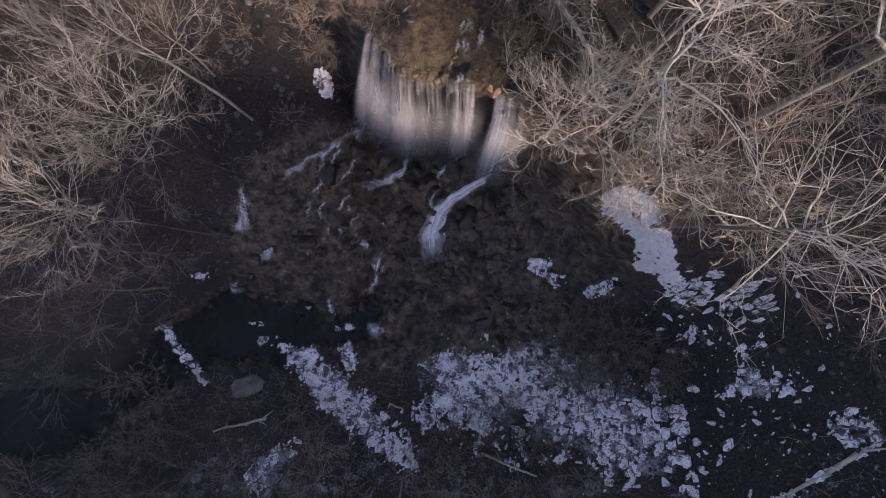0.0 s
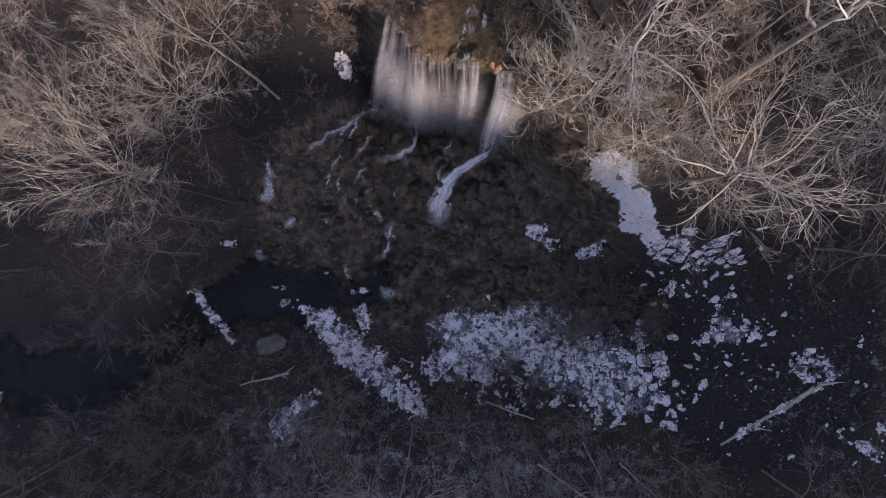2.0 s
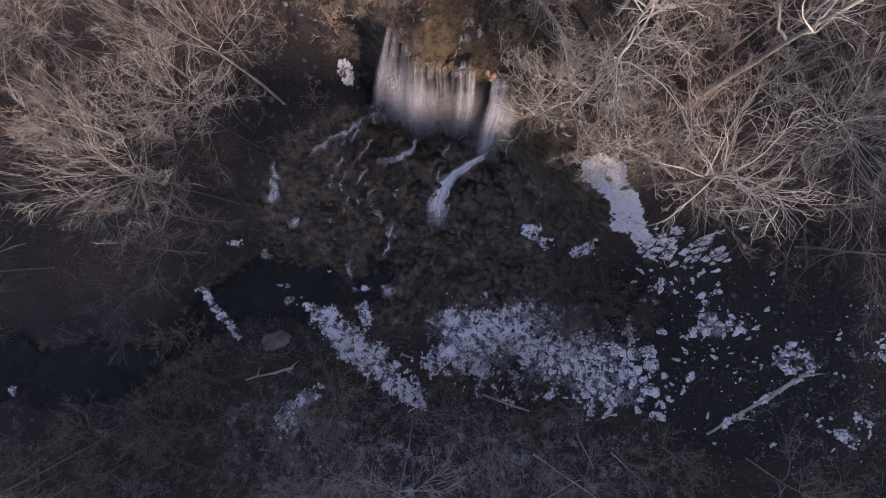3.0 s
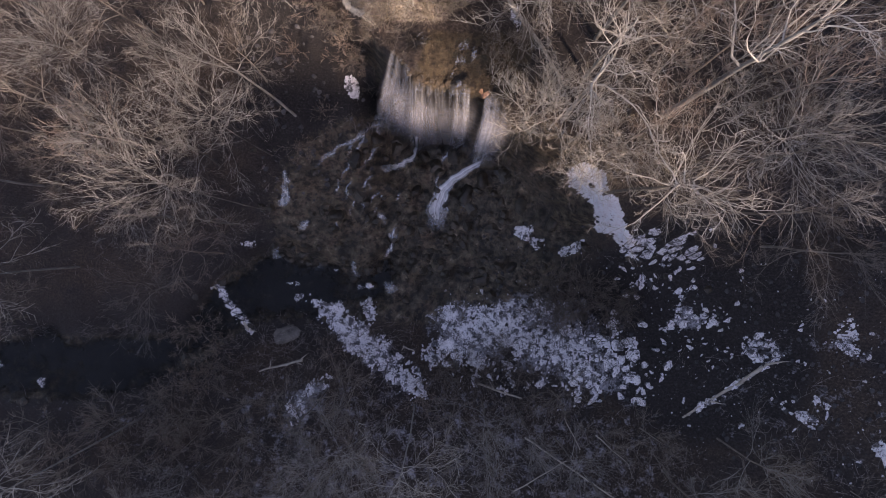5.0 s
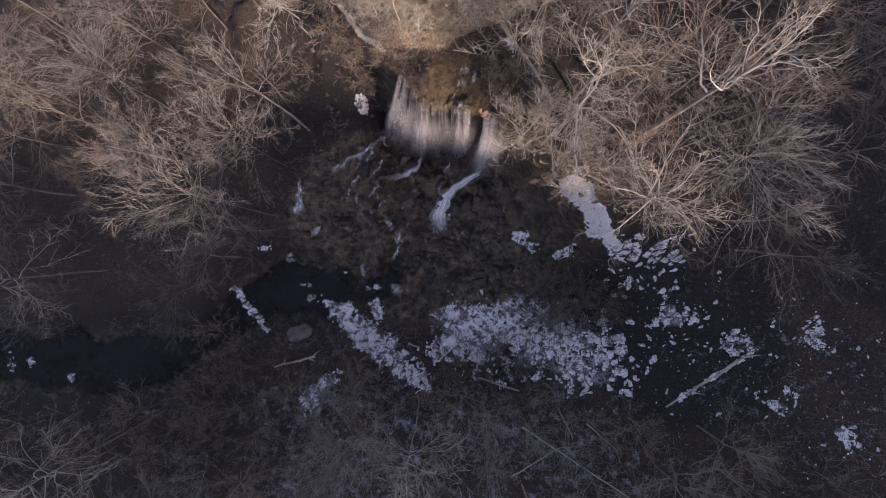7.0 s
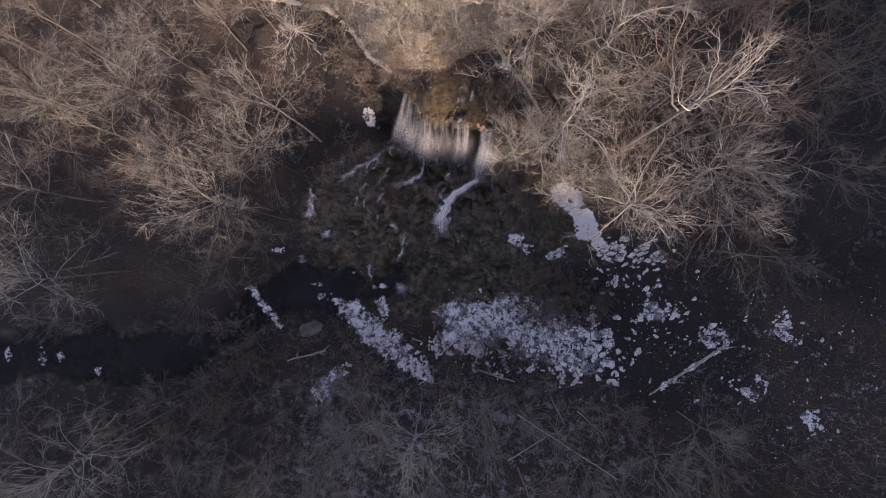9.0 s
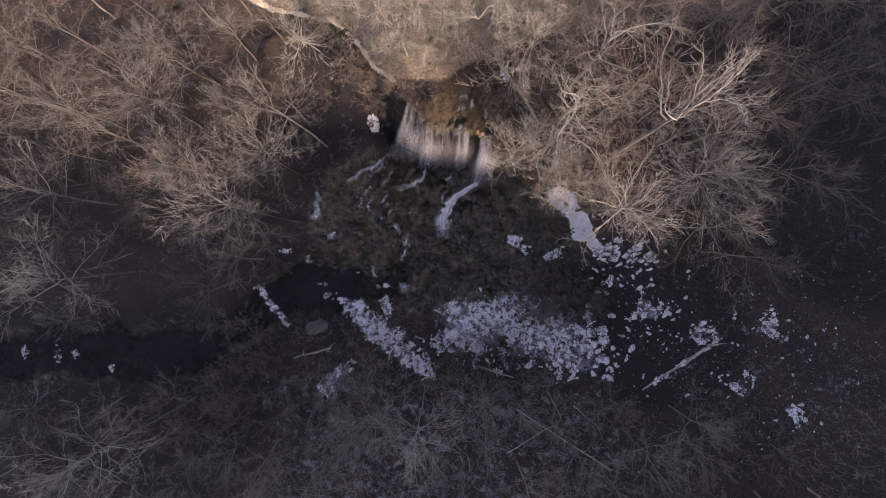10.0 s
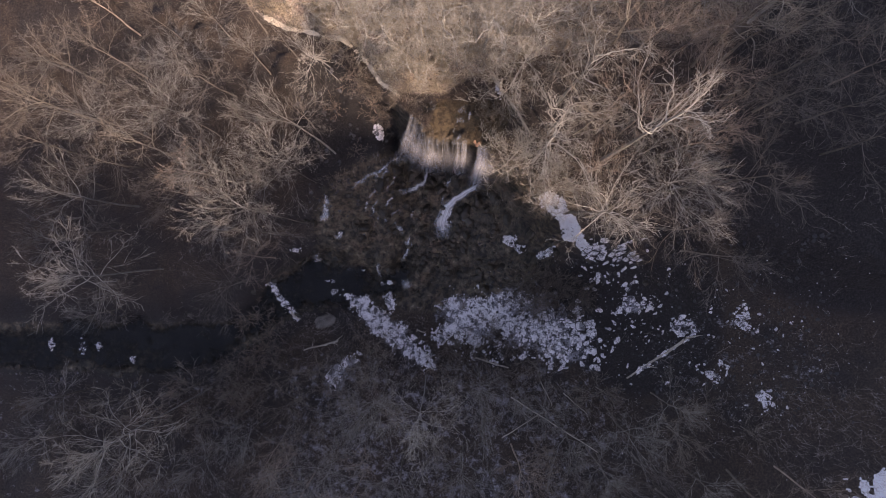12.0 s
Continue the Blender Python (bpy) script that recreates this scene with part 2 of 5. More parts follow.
# the plateau's edge, from west to east; the falls drop between x = -5 and 6
EDGE_X = np.array([-300, -60, -26, -20, -15, -12.4, -9.6, -5.5, -3.95, -2.9, -2.2, 3.0, 4.5, 6.5, 13, 24, 45, 90, 300.0])
EDGE_Y = np.array([90, 44, 30.4, 27.2, 25.6, 24.6, 21.8, 17.6, 15.6, 14.6, 13.0, 12.8, 11.9, 11.0, 8.5, 4.5, 2, -6, -30.0])
# the worn pale rim of the plateau, and the line where its dry grass ends above the creek
RIM_X = np.array([-60, -30, -19.9, -17.8, -15.0, -12.6, -11.0, -9.8, -8.6, -7.7, -6.2, -5.4, -3.6])
RIM_Y = np.array([46, 33, 28.1, 27.9, 26.6, 26.0, 24.5, 23.2, 21.5, 20.0, 19.1, 18.2, 18.0])
TURF_X = np.concatenate([RIM_X, [-0.9, 2.0, 5.0, 9.0, 60.0]])
TURF_Y = np.concatenate([RIM_Y, [18.1, 19.3, 20.8, 22.0, 26.0]])
# the stream's bed, from the plunge basin to the west
BED_X = np.array([1.0, -8, -14, -20, -26, -31, -45, -70, -300])
BED_Y = np.array([3.0, -5.2, -5.5, -4.5, -7.5, -13.0, -15.5, -15, -15.0])
BED_W = np.array([1.0, 1.1, 1.6, 2.8, 2.2, 0.7, 2.7, 2.4, 4.5])
SUN_WAY = np.array([0.6, -0.8])
WATER = -7.0


def along(px, py, xs, ys, ws=None):
    """Distance of points to a polyline, and the width there."""
    best, wide = np.full(np.shape(px), 1e9), np.zeros(np.shape(px))
    for n in range(len(xs) - 1):
        dx, dy = xs[n + 1] - xs[n], ys[n + 1] - ys[n]
        s = np.clip(((px - xs[n]) * dx + (py - ys[n]) * dy) / (dx * dx + dy * dy), 0, 1)
        d = np.hypot(px - xs[n] - s * dx, py - ys[n] - s * dy)
        if ws is not None:
            wide = np.where(d < best, ws[n] + s * (ws[n + 1] - ws[n]), wide)
        best = np.minimum(d, best)
    return best, wide


def edge_distance(x, y):
    d, _ = along(x, y, EDGE_X, EDGE_Y)
    return np.where(y > np.interp(x, EDGE_X, EDGE_Y), d, -d)


def height(x, y, rough=True):
    x, y = np.asarray(x, float), np.asarray(y, float)
    z = -5 + 0.2 * np.clip(y, -9, 9)
    z = z + 0.62 * soft_rise(x - 2) - 0.5 * soft_rise(x - 40)
    south = -9.0 - 13.0 * ramp(-x, 10, 30)
    z = z + 0.5 * soft_rise(south - y, 1.5) - 0.34 * soft_rise(south - 14 - y, 3)
    west = ramp(-x, 3, 10)
    z = z + west * ((0.7 - 0.2 * ramp(-x, 25, 45)) * soft_rise(y - 3) - 0.55 * soft_rise(y - 30))
    d = edge_distance(x, y)
    wide = 1.0 + 6.0 * ramp(np.abs(x - 0.5), 5.5, 14)
    wob = 0.9 * fbm(x, y, 3.0, 3, 5) * ramp(np.abs(x - 0.5), 3, 9) if rough else 0
    top = 19.6 - 0.45 * np.clip(-x - 5, 0, 14) + 0.09 * np.clip(d, 0, 60) + 0.05 * np.clip(x, 0, 80)
    # the creek bed above the lip is cut a little into the plateau
    creek = np.abs(x - (1.6 + 0.22 * (y - 12) + 0.8 * np.sin((y - 12) * 0.25)))
    top = top - 1.1 * ramp(-creek, -5.5, -2.0) * ramp(-y, -60, -30)
    step = ramp(d + wob, -wide, 0.15)
    z = z + np.maximum(top - z, 0) * step
    # the stream
    far, w = along(x, y, BED_X, BED_Y, BED_W)
    far = far + 2.2 * fbm(x, y, 4.5, 3, 61) * ramp(-x, 8, 14)
    cut = ramp(-far, -(w + 2.5), -(w - 0.6))
    z = z + np.minimum(WATER - 0.7 - z, 0) * cut * ramp(-x, 2.5, 9)
    # an unseen ridge on the sun's side, added to throw the gorge into shade
    u = SUN_WAY[0] * x + SUN_WAY[1] * y
    k = 0.8 * x + 0.6 * y
    # crest raised in stretches to shape where its shade falls
    crest = SHADE_RIDGE + 40 * ramp(k, 24, 42) + 8.7 * ramp(-k, -7, 4) + 11 * ramp(-k, 22, 40)
    z = z + crest * ramp(u, 88, 160) * (1 + 0.12 * fbm(x, y, 40, 3, 9)) + 0.02 * np.clip(np.hypot(x, y) - 150, 0, 1500)
    if rough:
        z = z + (0.9 * fbm(x, y, 6.0, 4, 1) + 0.5 * fbm(x, y, 1.8, 3, 2) * ramp(np.abs(far - w), 3.5, 0.5)) * (0.45 + 0.55 * ramp(far, 2, 6))
        steep = 4 * step * (1 - step)
        basin = ramp(-np.hypot((x - 1) / 1.3, y - 2), -16, -9)
        z = z + steep * 1.6 * fbm(x * 1.0, y * 1.0, 1.6, 3, 3) + basin * 1.5 * fbm(x, y, 2.2, 4, 7)
    return z


def ground(x, y):
    return float(height(np.array([x]), np.array([y]))[0])


# ---- building helpers ----
def mesh_of(name, verts, faces, material, smooth=True):
    me = bpy.data.meshes.new(name)
    me.from_pydata([tuple(v) for v in verts] if not isinstance(verts, list) else verts, [], faces if isinstance(faces, list) else faces.tolist())
    me.materials.append(material)
    if smooth:
        me.polygons.foreach_set("use_smooth", [True] * len(me.polygons))
    me.update()
    return me


def part(name, me, parent=None, label="", at=None):
    ob = new(name, me)
    if parent is not None:
        ob.parent = parent
    if at is not None:
        ob.matrix_basis = at
    return tagged(ob, label)


def floats(me, name, values):
    a = me.attributes.new(name, "FLOAT", "POINT")
    a.data.foreach_set("value", np.asarray(values, np.float32))


def grid_faces(nx, ny, keep=None):
    i, j = np.meshgrid(np.arange(nx - 1), np.arange(ny - 1), indexing="ij")
    a = (i * ny + j)
    q = np.stack([a, a + ny, a + ny + 1, a + 1], -1).reshape(-1, 4)
    return q if keep is None else q[keep.reshape(-1)]


def tubes(points, radii, sides, faces=None):
    """Tapered tubes round many lines at once. points: lines x knots x 3; radii: lines x knots. Returns verts, quads."""
    n, k, _ = points.shape
    tan = np.gradient(points, axis=1)
    tan /= np.linalg.norm(tan, axis=2, keepdims=True) + 1e-9
    ref = np.where(np.abs(tan[:, :1, 2:3]) > 0.8, np.array([1.0, 0, 0]), np.array([0, 0, 1.0]))
    a = np.cross(tan, np.broadcast_to(ref, tan.shape))
    a /= np.linalg.norm(a, axis=2, keepdims=True) + 1e-9
    b = np.cross(tan, a)
    ang = np.arange(sides) * 2 * np.pi / sides
    ring = a[:, :, None] * np.cos(ang)[:, None] + b[:, :, None] * np.sin(ang)[:, None]
    v = (points[:, :, None] + ring * radii[:, :, None, None]).reshape(-1, 3)
    base = (np.arange(n)[:, None, None] * k + np.arange(k - 1)[None, :, None]) * sides
    s = np.arange(faces or sides)[None, None]
    s2 = (s + 1) % sides
    q = np.stack([base + s, base + s2, base + sides + s2, base + sides + s], -1).reshape(-1, 4)
    return v, q


def joined(pieces):
    verts, quads, at = [], [], 0
    for v, q in pieces:
        verts.append(v)
        quads.append(q + at)
        at += len(v)
    return np.concatenate(verts), np.concatenate(quads)


# ---- the ground: one sheet, fine in the gorge and coarse to the horizon ----
def spaced(lo, hi, step, far):
    mid = np.arange(lo, hi + 1e-6, step)
    out = [hi]
    s = step
    while out[-1] < far:
        s *= 1.22
        out.append(out[-1] + s)
    up = np.array(out[1:])
    return np.concatenate([lo - (up[::-1] - hi), mid, up])


# thin broken snow round the patches: centre, half length, half width, turn in degrees
FROST = [(-9.0, -12.8, 8.4, 2.4, -37), (4.2, -10.6, 7.5, 5.0, -8), (11.5, -10.0, 9.0, 7.0, -10), (15.6, -13.0, 6.0, 4.0, -14), (25.2, -7.6, 2.4, 1.6, 8),
         (31, -10, 2, 1.6, 30), (-16.0, -18.8, 5.0, 2.6, 40), (-25.0, -9.0, 3.2, 1.4, -55)]
gx, gy = spaced(-76, 66, 0.5, 2600), spaced(-48, 46, 0.5, 2600)
# finer rows where the falls drop
gy = np.unique(np.round(np.concatenate([gy, np.arange(-9, 30, 0.25)]), 3))
gx = np.unique(np.round(np.concatenate([gx, np.arange(-22, 22, 0.25)]), 3))
GX, GY = np.meshgrid(gx, gy, indexing="ij")
GZ = height(GX, GY)
me = mesh_of("ground", np.stack([GX, GY, GZ], -1).reshape(-1, 3), grid_faces(len(gx), len(gy)), GROUND)
D = edge_distance(GX, GY)
creek_off = np.abs(GX - (1.6 + 0.22 * (GY - 12) + 0.8 * np.sin((GY - 12) * 0.25)))
wet = ramp(-np.hypot((GX + 2) / 1.5, GY - 2.5), -14.5, -10) * ramp(-D, -0.3, 0.6)
far, wid = along(GX, GY, BED_X, BED_Y, BED_W)
wet = np.maximum(wet, ramp(-(far - wid), -3.0, 0.5) * ramp(-GX, 2, 9))
wet = np.maximum(wet, ramp(-np.abs(D + 0.9), -1.0, -0.5) * ramp(-np.abs(GX - 0.5), -9, -6))
tufa = ramp(D, -0.35, 0.1) * ramp(-creek_off, -5.4, -3.8) * ramp(-GY, -19, -16.5)
turf, _ = along(GX, GY, TURF_X, TURF_Y)
turf = np.where(GY > np.interp(GX, TURF_X, TURF_Y), turf, -turf) + 0.5 * fbm(GX, GY, 2.0, 3, 18)
grass = ramp(turf, 0.0, 0.7) * (1 - 0.6 * ramp(GX, 5, 14)) * (0.55 + 0.45 * ramp(GX, -34, -18))
trail, _ = along(GX, GY, RIM_X, RIM_Y)
rim = (1.0 + 2.2 * fbm(GX, GY, 2.2, 4, 15)) * ramp(-trail, -0.42, -0.08) * ramp(GX, -26, -21) * ramp(-GX, 4.6, 6.4)
# the valley side's shade on the east slope, painted as darker ground
shade_soil = 0.95 * ramp(-np.hypot((GX - 49) / 20, (GY - 13) / 22), -1.15, -0.75)
shade_soil = np.maximum(shade_soil, 0.8 * ramp(-np.hypot((GX - 25) / 11, (GY + 8) / 12), -1.2, -0.7))
# wet stream banks plus the western wood's shade, both as dark ground
shade_soil = np.maximum(shade_soil, 0.55 * ramp(-(far - wid), -6.0 - 6.0 * ramp(-GX, 26, 36), -3.0) * ramp(-GX, 4, 12))
# deep shade at the cliff foot and on the west bank, painted likewise
shade_soil = np.maximum(shade_soil, 0.9 * ramp(-np.hypot((GX - 9) / 5, (GY - 5) / 5), -1.2, -0.6))
shade_soil = np.maximum(shade_soil, 0.85 * ramp(-np.hypot((GX + 13.5) / 8.5, (GY - 16) / 11), -1.15, -0.7) * ramp(-D, 0.5, 2.0))
frost = 0.32 * ramp(-GY, 12, 20) * (1 - 0.55 * ramp(-GX, 18, 32)) * ramp(-GX, -34, -14) + 0.2 * ramp(-np.hypot((GX - 36) / 12, (GY + 14) / 9), -1.1, -0.5)
for cx, cy, a, b, turn in FROST:
    c, q = math.cos(radians(turn)), math.sin(radians(turn))
    frost = np.maximum(frost, 0.55 * ramp(-np.hypot(((GX - cx) * c + (GY - cy) * q) / a, (-(GX - cx) * q + (GY - cy) * c) / b), -1.1, -0.35))
for key, values in (("shade_soil", shade_soil), ("frost", frost), ("wet", wet), ("tufa", np.clip(tufa, 0, 1)), ("grass", np.clip(grass, 0, 1) * 0.95), ("rim", rim)):
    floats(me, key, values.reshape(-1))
tagged(part("ground", me), "brown leaf-littered gorge floor and slopes", "ground", kind="structure")

# the stream: a level sheet in its bed
wx, wy = np.arange(-100, -6, 0.35), np.arange(-24, 3, 0.35)
WX, WY = np.meshgrid(wx, wy, indexing="ij")
wf, ww = along(WX, WY, BED_X, BED_Y, BED_W)
near = (wf < ww + 3.8)
keep = near[:-1, :-1] | near[1:, 1:] | near[1:, :-1] | near[:-1, 1:]
v = np.stack([WX, WY, np.full_like(WX, WATER)], -1).reshape(-1, 3)
wm = mesh_of("water", v, grid_faces(len(wx), len(wy), keep), STREAM)
floats(wm, "depth", (WATER - height(WX, WY)).clip(0, 2).reshape(-1))
tagged(part("water", wm), "dark clear stream pool in the gorge", "stream", kind="structure")


# ---- the falls ----
def sheet_of_water(rows, material, across=7, edge=0.5, base=0.0, span=1.0):
    """A lens-shaped band of water along a line. rows: centre (x, y, z), half width, half depth, thickness 0..1, way across (x, y)."""
    verts, uv_at, thick = [], [], []
    n = len(rows)
    for k, (c, w, deep, th, way) in enumerate(rows):
        for s in range(2 * across):
            a = 2 * math.pi * s / (2 * across)
            u, d = math.cos(a), math.sin(a)
            verts.append((c[0] + way[0] * w * u + way[1] * deep * d, c[1] + way[1] * w * u - way[0] * deep * d, c[2]))
            uv_at.append((base + span * u, k / (n - 1)))
            thick.append(th * (1 - u * u) ** edge)
    m = 2 * across
    faces = [(k * m + s, k * m + (s + 1) % m, (k + 1) * m + (s + 1) % m, (k + 1) * m + s) for k in range(n - 1) for s in range(m)]
    me = mesh_of("water_band", verts, faces, material)
    layer = me.uv_layers.new(name="UVMap")
    for loop in me.loops:
        layer.data[loop.index].uv = uv_at[loop.vertex_index]
    floats(me, "thick", thick)
    return me


falls = tagged(new("waterfall"), "white waterfall in thin veils over a brown travertine lip", "waterfall")
# x at the lip, x at the foot, half width at both, how far it leaps out, thickness
JETS = [(-3.9, -6.2, 0.3, 2.0, 1.9, 0.6), (-3.4, -5.0, 0.4, 2.1, 1.6, 0.6), (-2.75, -3.8, 0.5, 2.2, 1.3, 0.55), (-2.1, -2.7, 0.5, 1.8, 1.2, 0.5),
        (-1.5, -1.9, 0.4, 1.5, 1.0, 0.4), (-0.8, -0.9, 0.35, 1.3, 1.0, 0.36), (0.2, 0.2, 0.5, 1.2, 0.9, 0.2)]
SPOUTS = [(1.5, 1.7, 0.5, 0.9, 1.6, 0.75), (2.2, 2.4, 0.4, 0.8, 1.7, 0.7), (4.2, 4.2, 0.5, 0.95, 2.4, 1.6), (4.8, 4.8, 0.5, 1.1, 2.3, 1.1), (5.4, 5.9, 0.3, 0.9, 1.6, 0.35)]
drops = random.Random(41)
# single strands: x at the lip, half width, thickness, how far down it holds together
STRANDS = [(-3.95, 0.12, 1.0, 1.0), (-3.8, 0.1, 0.8, 0.8), (-1.75, 0.13, 1.0, 0.6), (-1.5, 0.1, 0.7, 0.5), (-1.0, 0.13, 1.0, 0.7), (-0.8, 0.1, 0.8, 0.6), (-0.35, 0.11, 0.9, 0.55), (0.2, 0.07, 0.6, 0.4),
           (1.1, 0.12, 0.9, 0.5), (1.45, 0.12, 0.8, 0.7), (1.8, 0.15, 1.0, 0.9), (2.15, 0.16, 1.0, 0.9), (2.45, 0.12, 0.9, 0.7), (4.0, 0.17, 1.0, 1.0), (4.35, 0.18, 1.0, 1.0), (4.75, 0.13, 0.7, 0.7)]
STRANDS += [(drops.uniform(-3.7, -2.2), drops.uniform(0.06, 0.12), drops.uniform(0.4, 0.9), drops.uniform(0.35, 0.8)) for _ in range(9)]
STRANDS += [(drops.uniform(-2.1, 2.6), drops.uniform(0.04, 0.08), drops.uniform(0.4, 0.7), drops.uniform(0.12, 0.35)) for _ in range(7)]
for x0, w0, th, hold in STRANDS:
    x1 = float(np.interp(x0, [-3.95, -3.1, -2.1, -1.0, 0.0, 2.0, 4.2, 5.4], [-6.9, -4.5, -2.7, -1.3, 0.0, 2.2, 4.2, 5.9])) + drops.uniform(-0.3, 0.3)
    y0 = float(np.interp(x0, EDGE_X, EDGE_Y))
    z0, leap = ground(x0, y0 + 0.6) + 0.15, float(np.interp(x0, [-4, -2, 0, 2, 4.2], [1.9, 1.2, 0.9, 1.5, 2.3])) + drops.uniform(0, 0.3)
    shift = drops.uniform(-0.15, 0.25)
    rows = []
    for k in range(14):
        s = k / 13 * hold
        rows.append(((x0 + (x1 - x0) * s ** 0.9, y0 + 0.3 + shift - 1.2 * (1 - math.exp(-14 * s)) - leap * 0.5 * s ** 0.8, z0 + (-3.2 - z0) * s ** 1.25),
                     w0 * (1.3 + 3.5 * s), 0.1 + 0.15 * s, th * 0.45 * (1 - k / 13) ** 1.1 * min(1, 0.15 + k / 4), (1.0, 0.0)))
    part("water_strand", sheet_of_water(rows, STRAND, 5, 1.3, x0 * 1.7, 0.16), falls)
for x0, x1, w0, w1, leap, th in JETS + SPOUTS:
    y0 = float(np.interp(x0, EDGE_X, EDGE_Y))
    z0, z1 = ground(x0, y0 + 1.0) + 0.25, -3.2
    lip = np.array([0.5, 0.6 * float(np.interp(x0 + 0.25, EDGE_X, EDGE_Y) - np.interp(x0 - 0.25, EDGE_X, EDGE_Y))])
    rows = []
    for k in range(15):
        s = k / 14
        drop = s ** 1.25
        side = s ** 0.9
        rows.append(((x0 + (x1 - x0) * side, y0 + 0.2 - 1.1 * (1 - math.exp(-12 * s)) - leap * 0.5 * s ** 0.8, z0 + (z1 - z0) * drop),
                     w0 + (w1 - w0) * s, 0.16 + 0.35 * s, 0.78 * th * (1.0 - (0.96 if x0 < 3 else 0.6) * ramp(s, 0.3, 0.95)) * min(1, 0.12 + 3.0 * s), tuple((lip * (1 - s) + np.array([0.5, 0.0]) * s) / np.linalg.norm(lip * (1 - s) + np.array([0.5, 0.0]) * s))))
    part("water_jet", sheet_of_water(rows, VEIL, 9, 1.7, x0, 0.6), falls)


# fine spray between and below the jets: x at the lip and at the foot, half width at both, leap, thickness
for x0, x1, w0, w1, leap, th in ((-3.4, -5.4, 0.9, 2.8, 1.9, 0.34), (-2.6, -3.9, 1.2, 2.6, 1.6, 0.3), (-1.4, -2.2, 1.3, 2.6, 1.5, 0.28), (0.4, 0.0, 1.5, 2.6, 1.4, 0.2), (2.2, 2.0, 1.2, 2.2, 1.8, 0.22), (4.6, 4.4, 1.2, 2.3, 2.4, 0.26), (5.4, 5.6, 0.8, 1.8, 2.0, 0.2)):
    y0 = float(np.interp(x0, EDGE_X, EDGE_Y))
    z0 = ground(x0, y0 + 1.0) + 0.2
    rows = []
    for k in range(15):
        s = k / 14
        rows.append(((x0 + (x1 - x0) * s ** 0.9, y0 - 0.4 - 0.8 * (1 - math.exp(-12 * s)) - leap * 0.5 * s ** 0.8, z0 + (-3.0 - z0) * s ** 1.25),
                     w0 + (w1 - w0) * s, 0.1 + 0.3 * s, th * float(ramp(s, 0.0, 0.3)) * (1 - float(ramp(s, 0.5, 0.97))), (1.0, 0.0)))
    part("spray", sheet_of_water(rows, MIST, 9, 1.8, x0, 0.6), falls)


def rill(name, xs, ys, widths, th, label, cat="cascade", material=None, wander=1.0):
    """White water that runs over the rocks along a line."""
    px, py, pw = (np.interp(np.linspace(0, len(xs) - 1, len(xs) * 6), np.arange(len(xs)), a) for a in (xs, ys, widths))
    px, py = px + 0.5 * wander * fbm(px * 3, py * 3, 2.4, 3, 21), py + 0.4 * wander * fbm(px * 3, py * 3, 2.4, 3, 27)
    pw = pw * (1.2 + 1.1 * wander * fbm(px * 3, py * 3, 2.0, 2, 33))
    # the water lies over the bumps of its bed
    near = [height(px + a * pw, py + b * pw) for a, b in ((0, 0), (0.7, 0), (-0.7, 0), (0, 0.7), (0, -0.7))]
    pz = np.max(near, axis=0)
    pz = np.maximum(pz, np.convolve(np.pad(pz, 2, "edge"), np.ones(5) / 5, "valid")) + 0.1
    rows = []
    for k in range(len(px)):
        a, b = max(k - 1, 0), min(k + 1, len(px) - 1)
        d = np.array([px[b] - px[a], py[b] - py[a]])
        d /= np.linalg.norm(d) + 1e-9
        fade = min(1, 4 * k / len(px) + 0.4) * min(1, 3.0 * (1 - (k + 1) / len(px))) ** 1.5
        rows.append(((px[k], py[k], pz[k]), pw[k], 0.1, th * fade, (-d[1], d[0])))
    return tagged(part(name, sheet_of_water(rows, material or RUSH, 7, 1.3)), label, cat)


rill("cascade", [5.0, 3.5, 1.5, 0.1, -0.5, -0.5, -0.3], [9.7, 8.9, 7.8, 6.3, 4.6, 3.0, 1.4], [0.4, 0.4, 0.5, 0.75, 0.95, 1.1, 1.25], 1.25, "white cascade tumbling over dark basin rocks", material=CHUTE, wander=0.35)
rill("cascade", [0.6, 0.5, 0.7, 0.6], [6.8, 5.6, 4.4, 3.2], [0.15, 0.2, 0.2, 0.15], 0.8, "white side strand of the cascade")
rill("cascade", [3.4, 2.7, 2.6, 2.5], [6.8, 6.1, 5.0, 4.0], [0.12, 0.18, 0.18, 0.1], 0.7, "thin side rill beside the cascade")
rill("cascade", [-0.1, -0.4, -0.4], [8.4, 7.4, 6.3], [0.12, 0.18, 0.15], 0.5, "thin side rill beside the cascade")
rill("cascade", [-3.4, -2.8, -3.4, -4.8, -6.0, -7.0], [13.2, 12.0, 10.5, 9.5, 8.9, 8.6], [0.2, 0.22, 0.3, 0.32, 0.4, 0.5], 1.0, "thin white rill curving round a dark rock")
rill("cascade", [2.8, 1.9, 1.0, 0.2, -0.2], [11.8, 11.6, 11.0, 10.2, 9.4], [0.3, 0.25, 0.25, 0.2, 0.15], 0.75, "thin white rill curving among wet rocks")
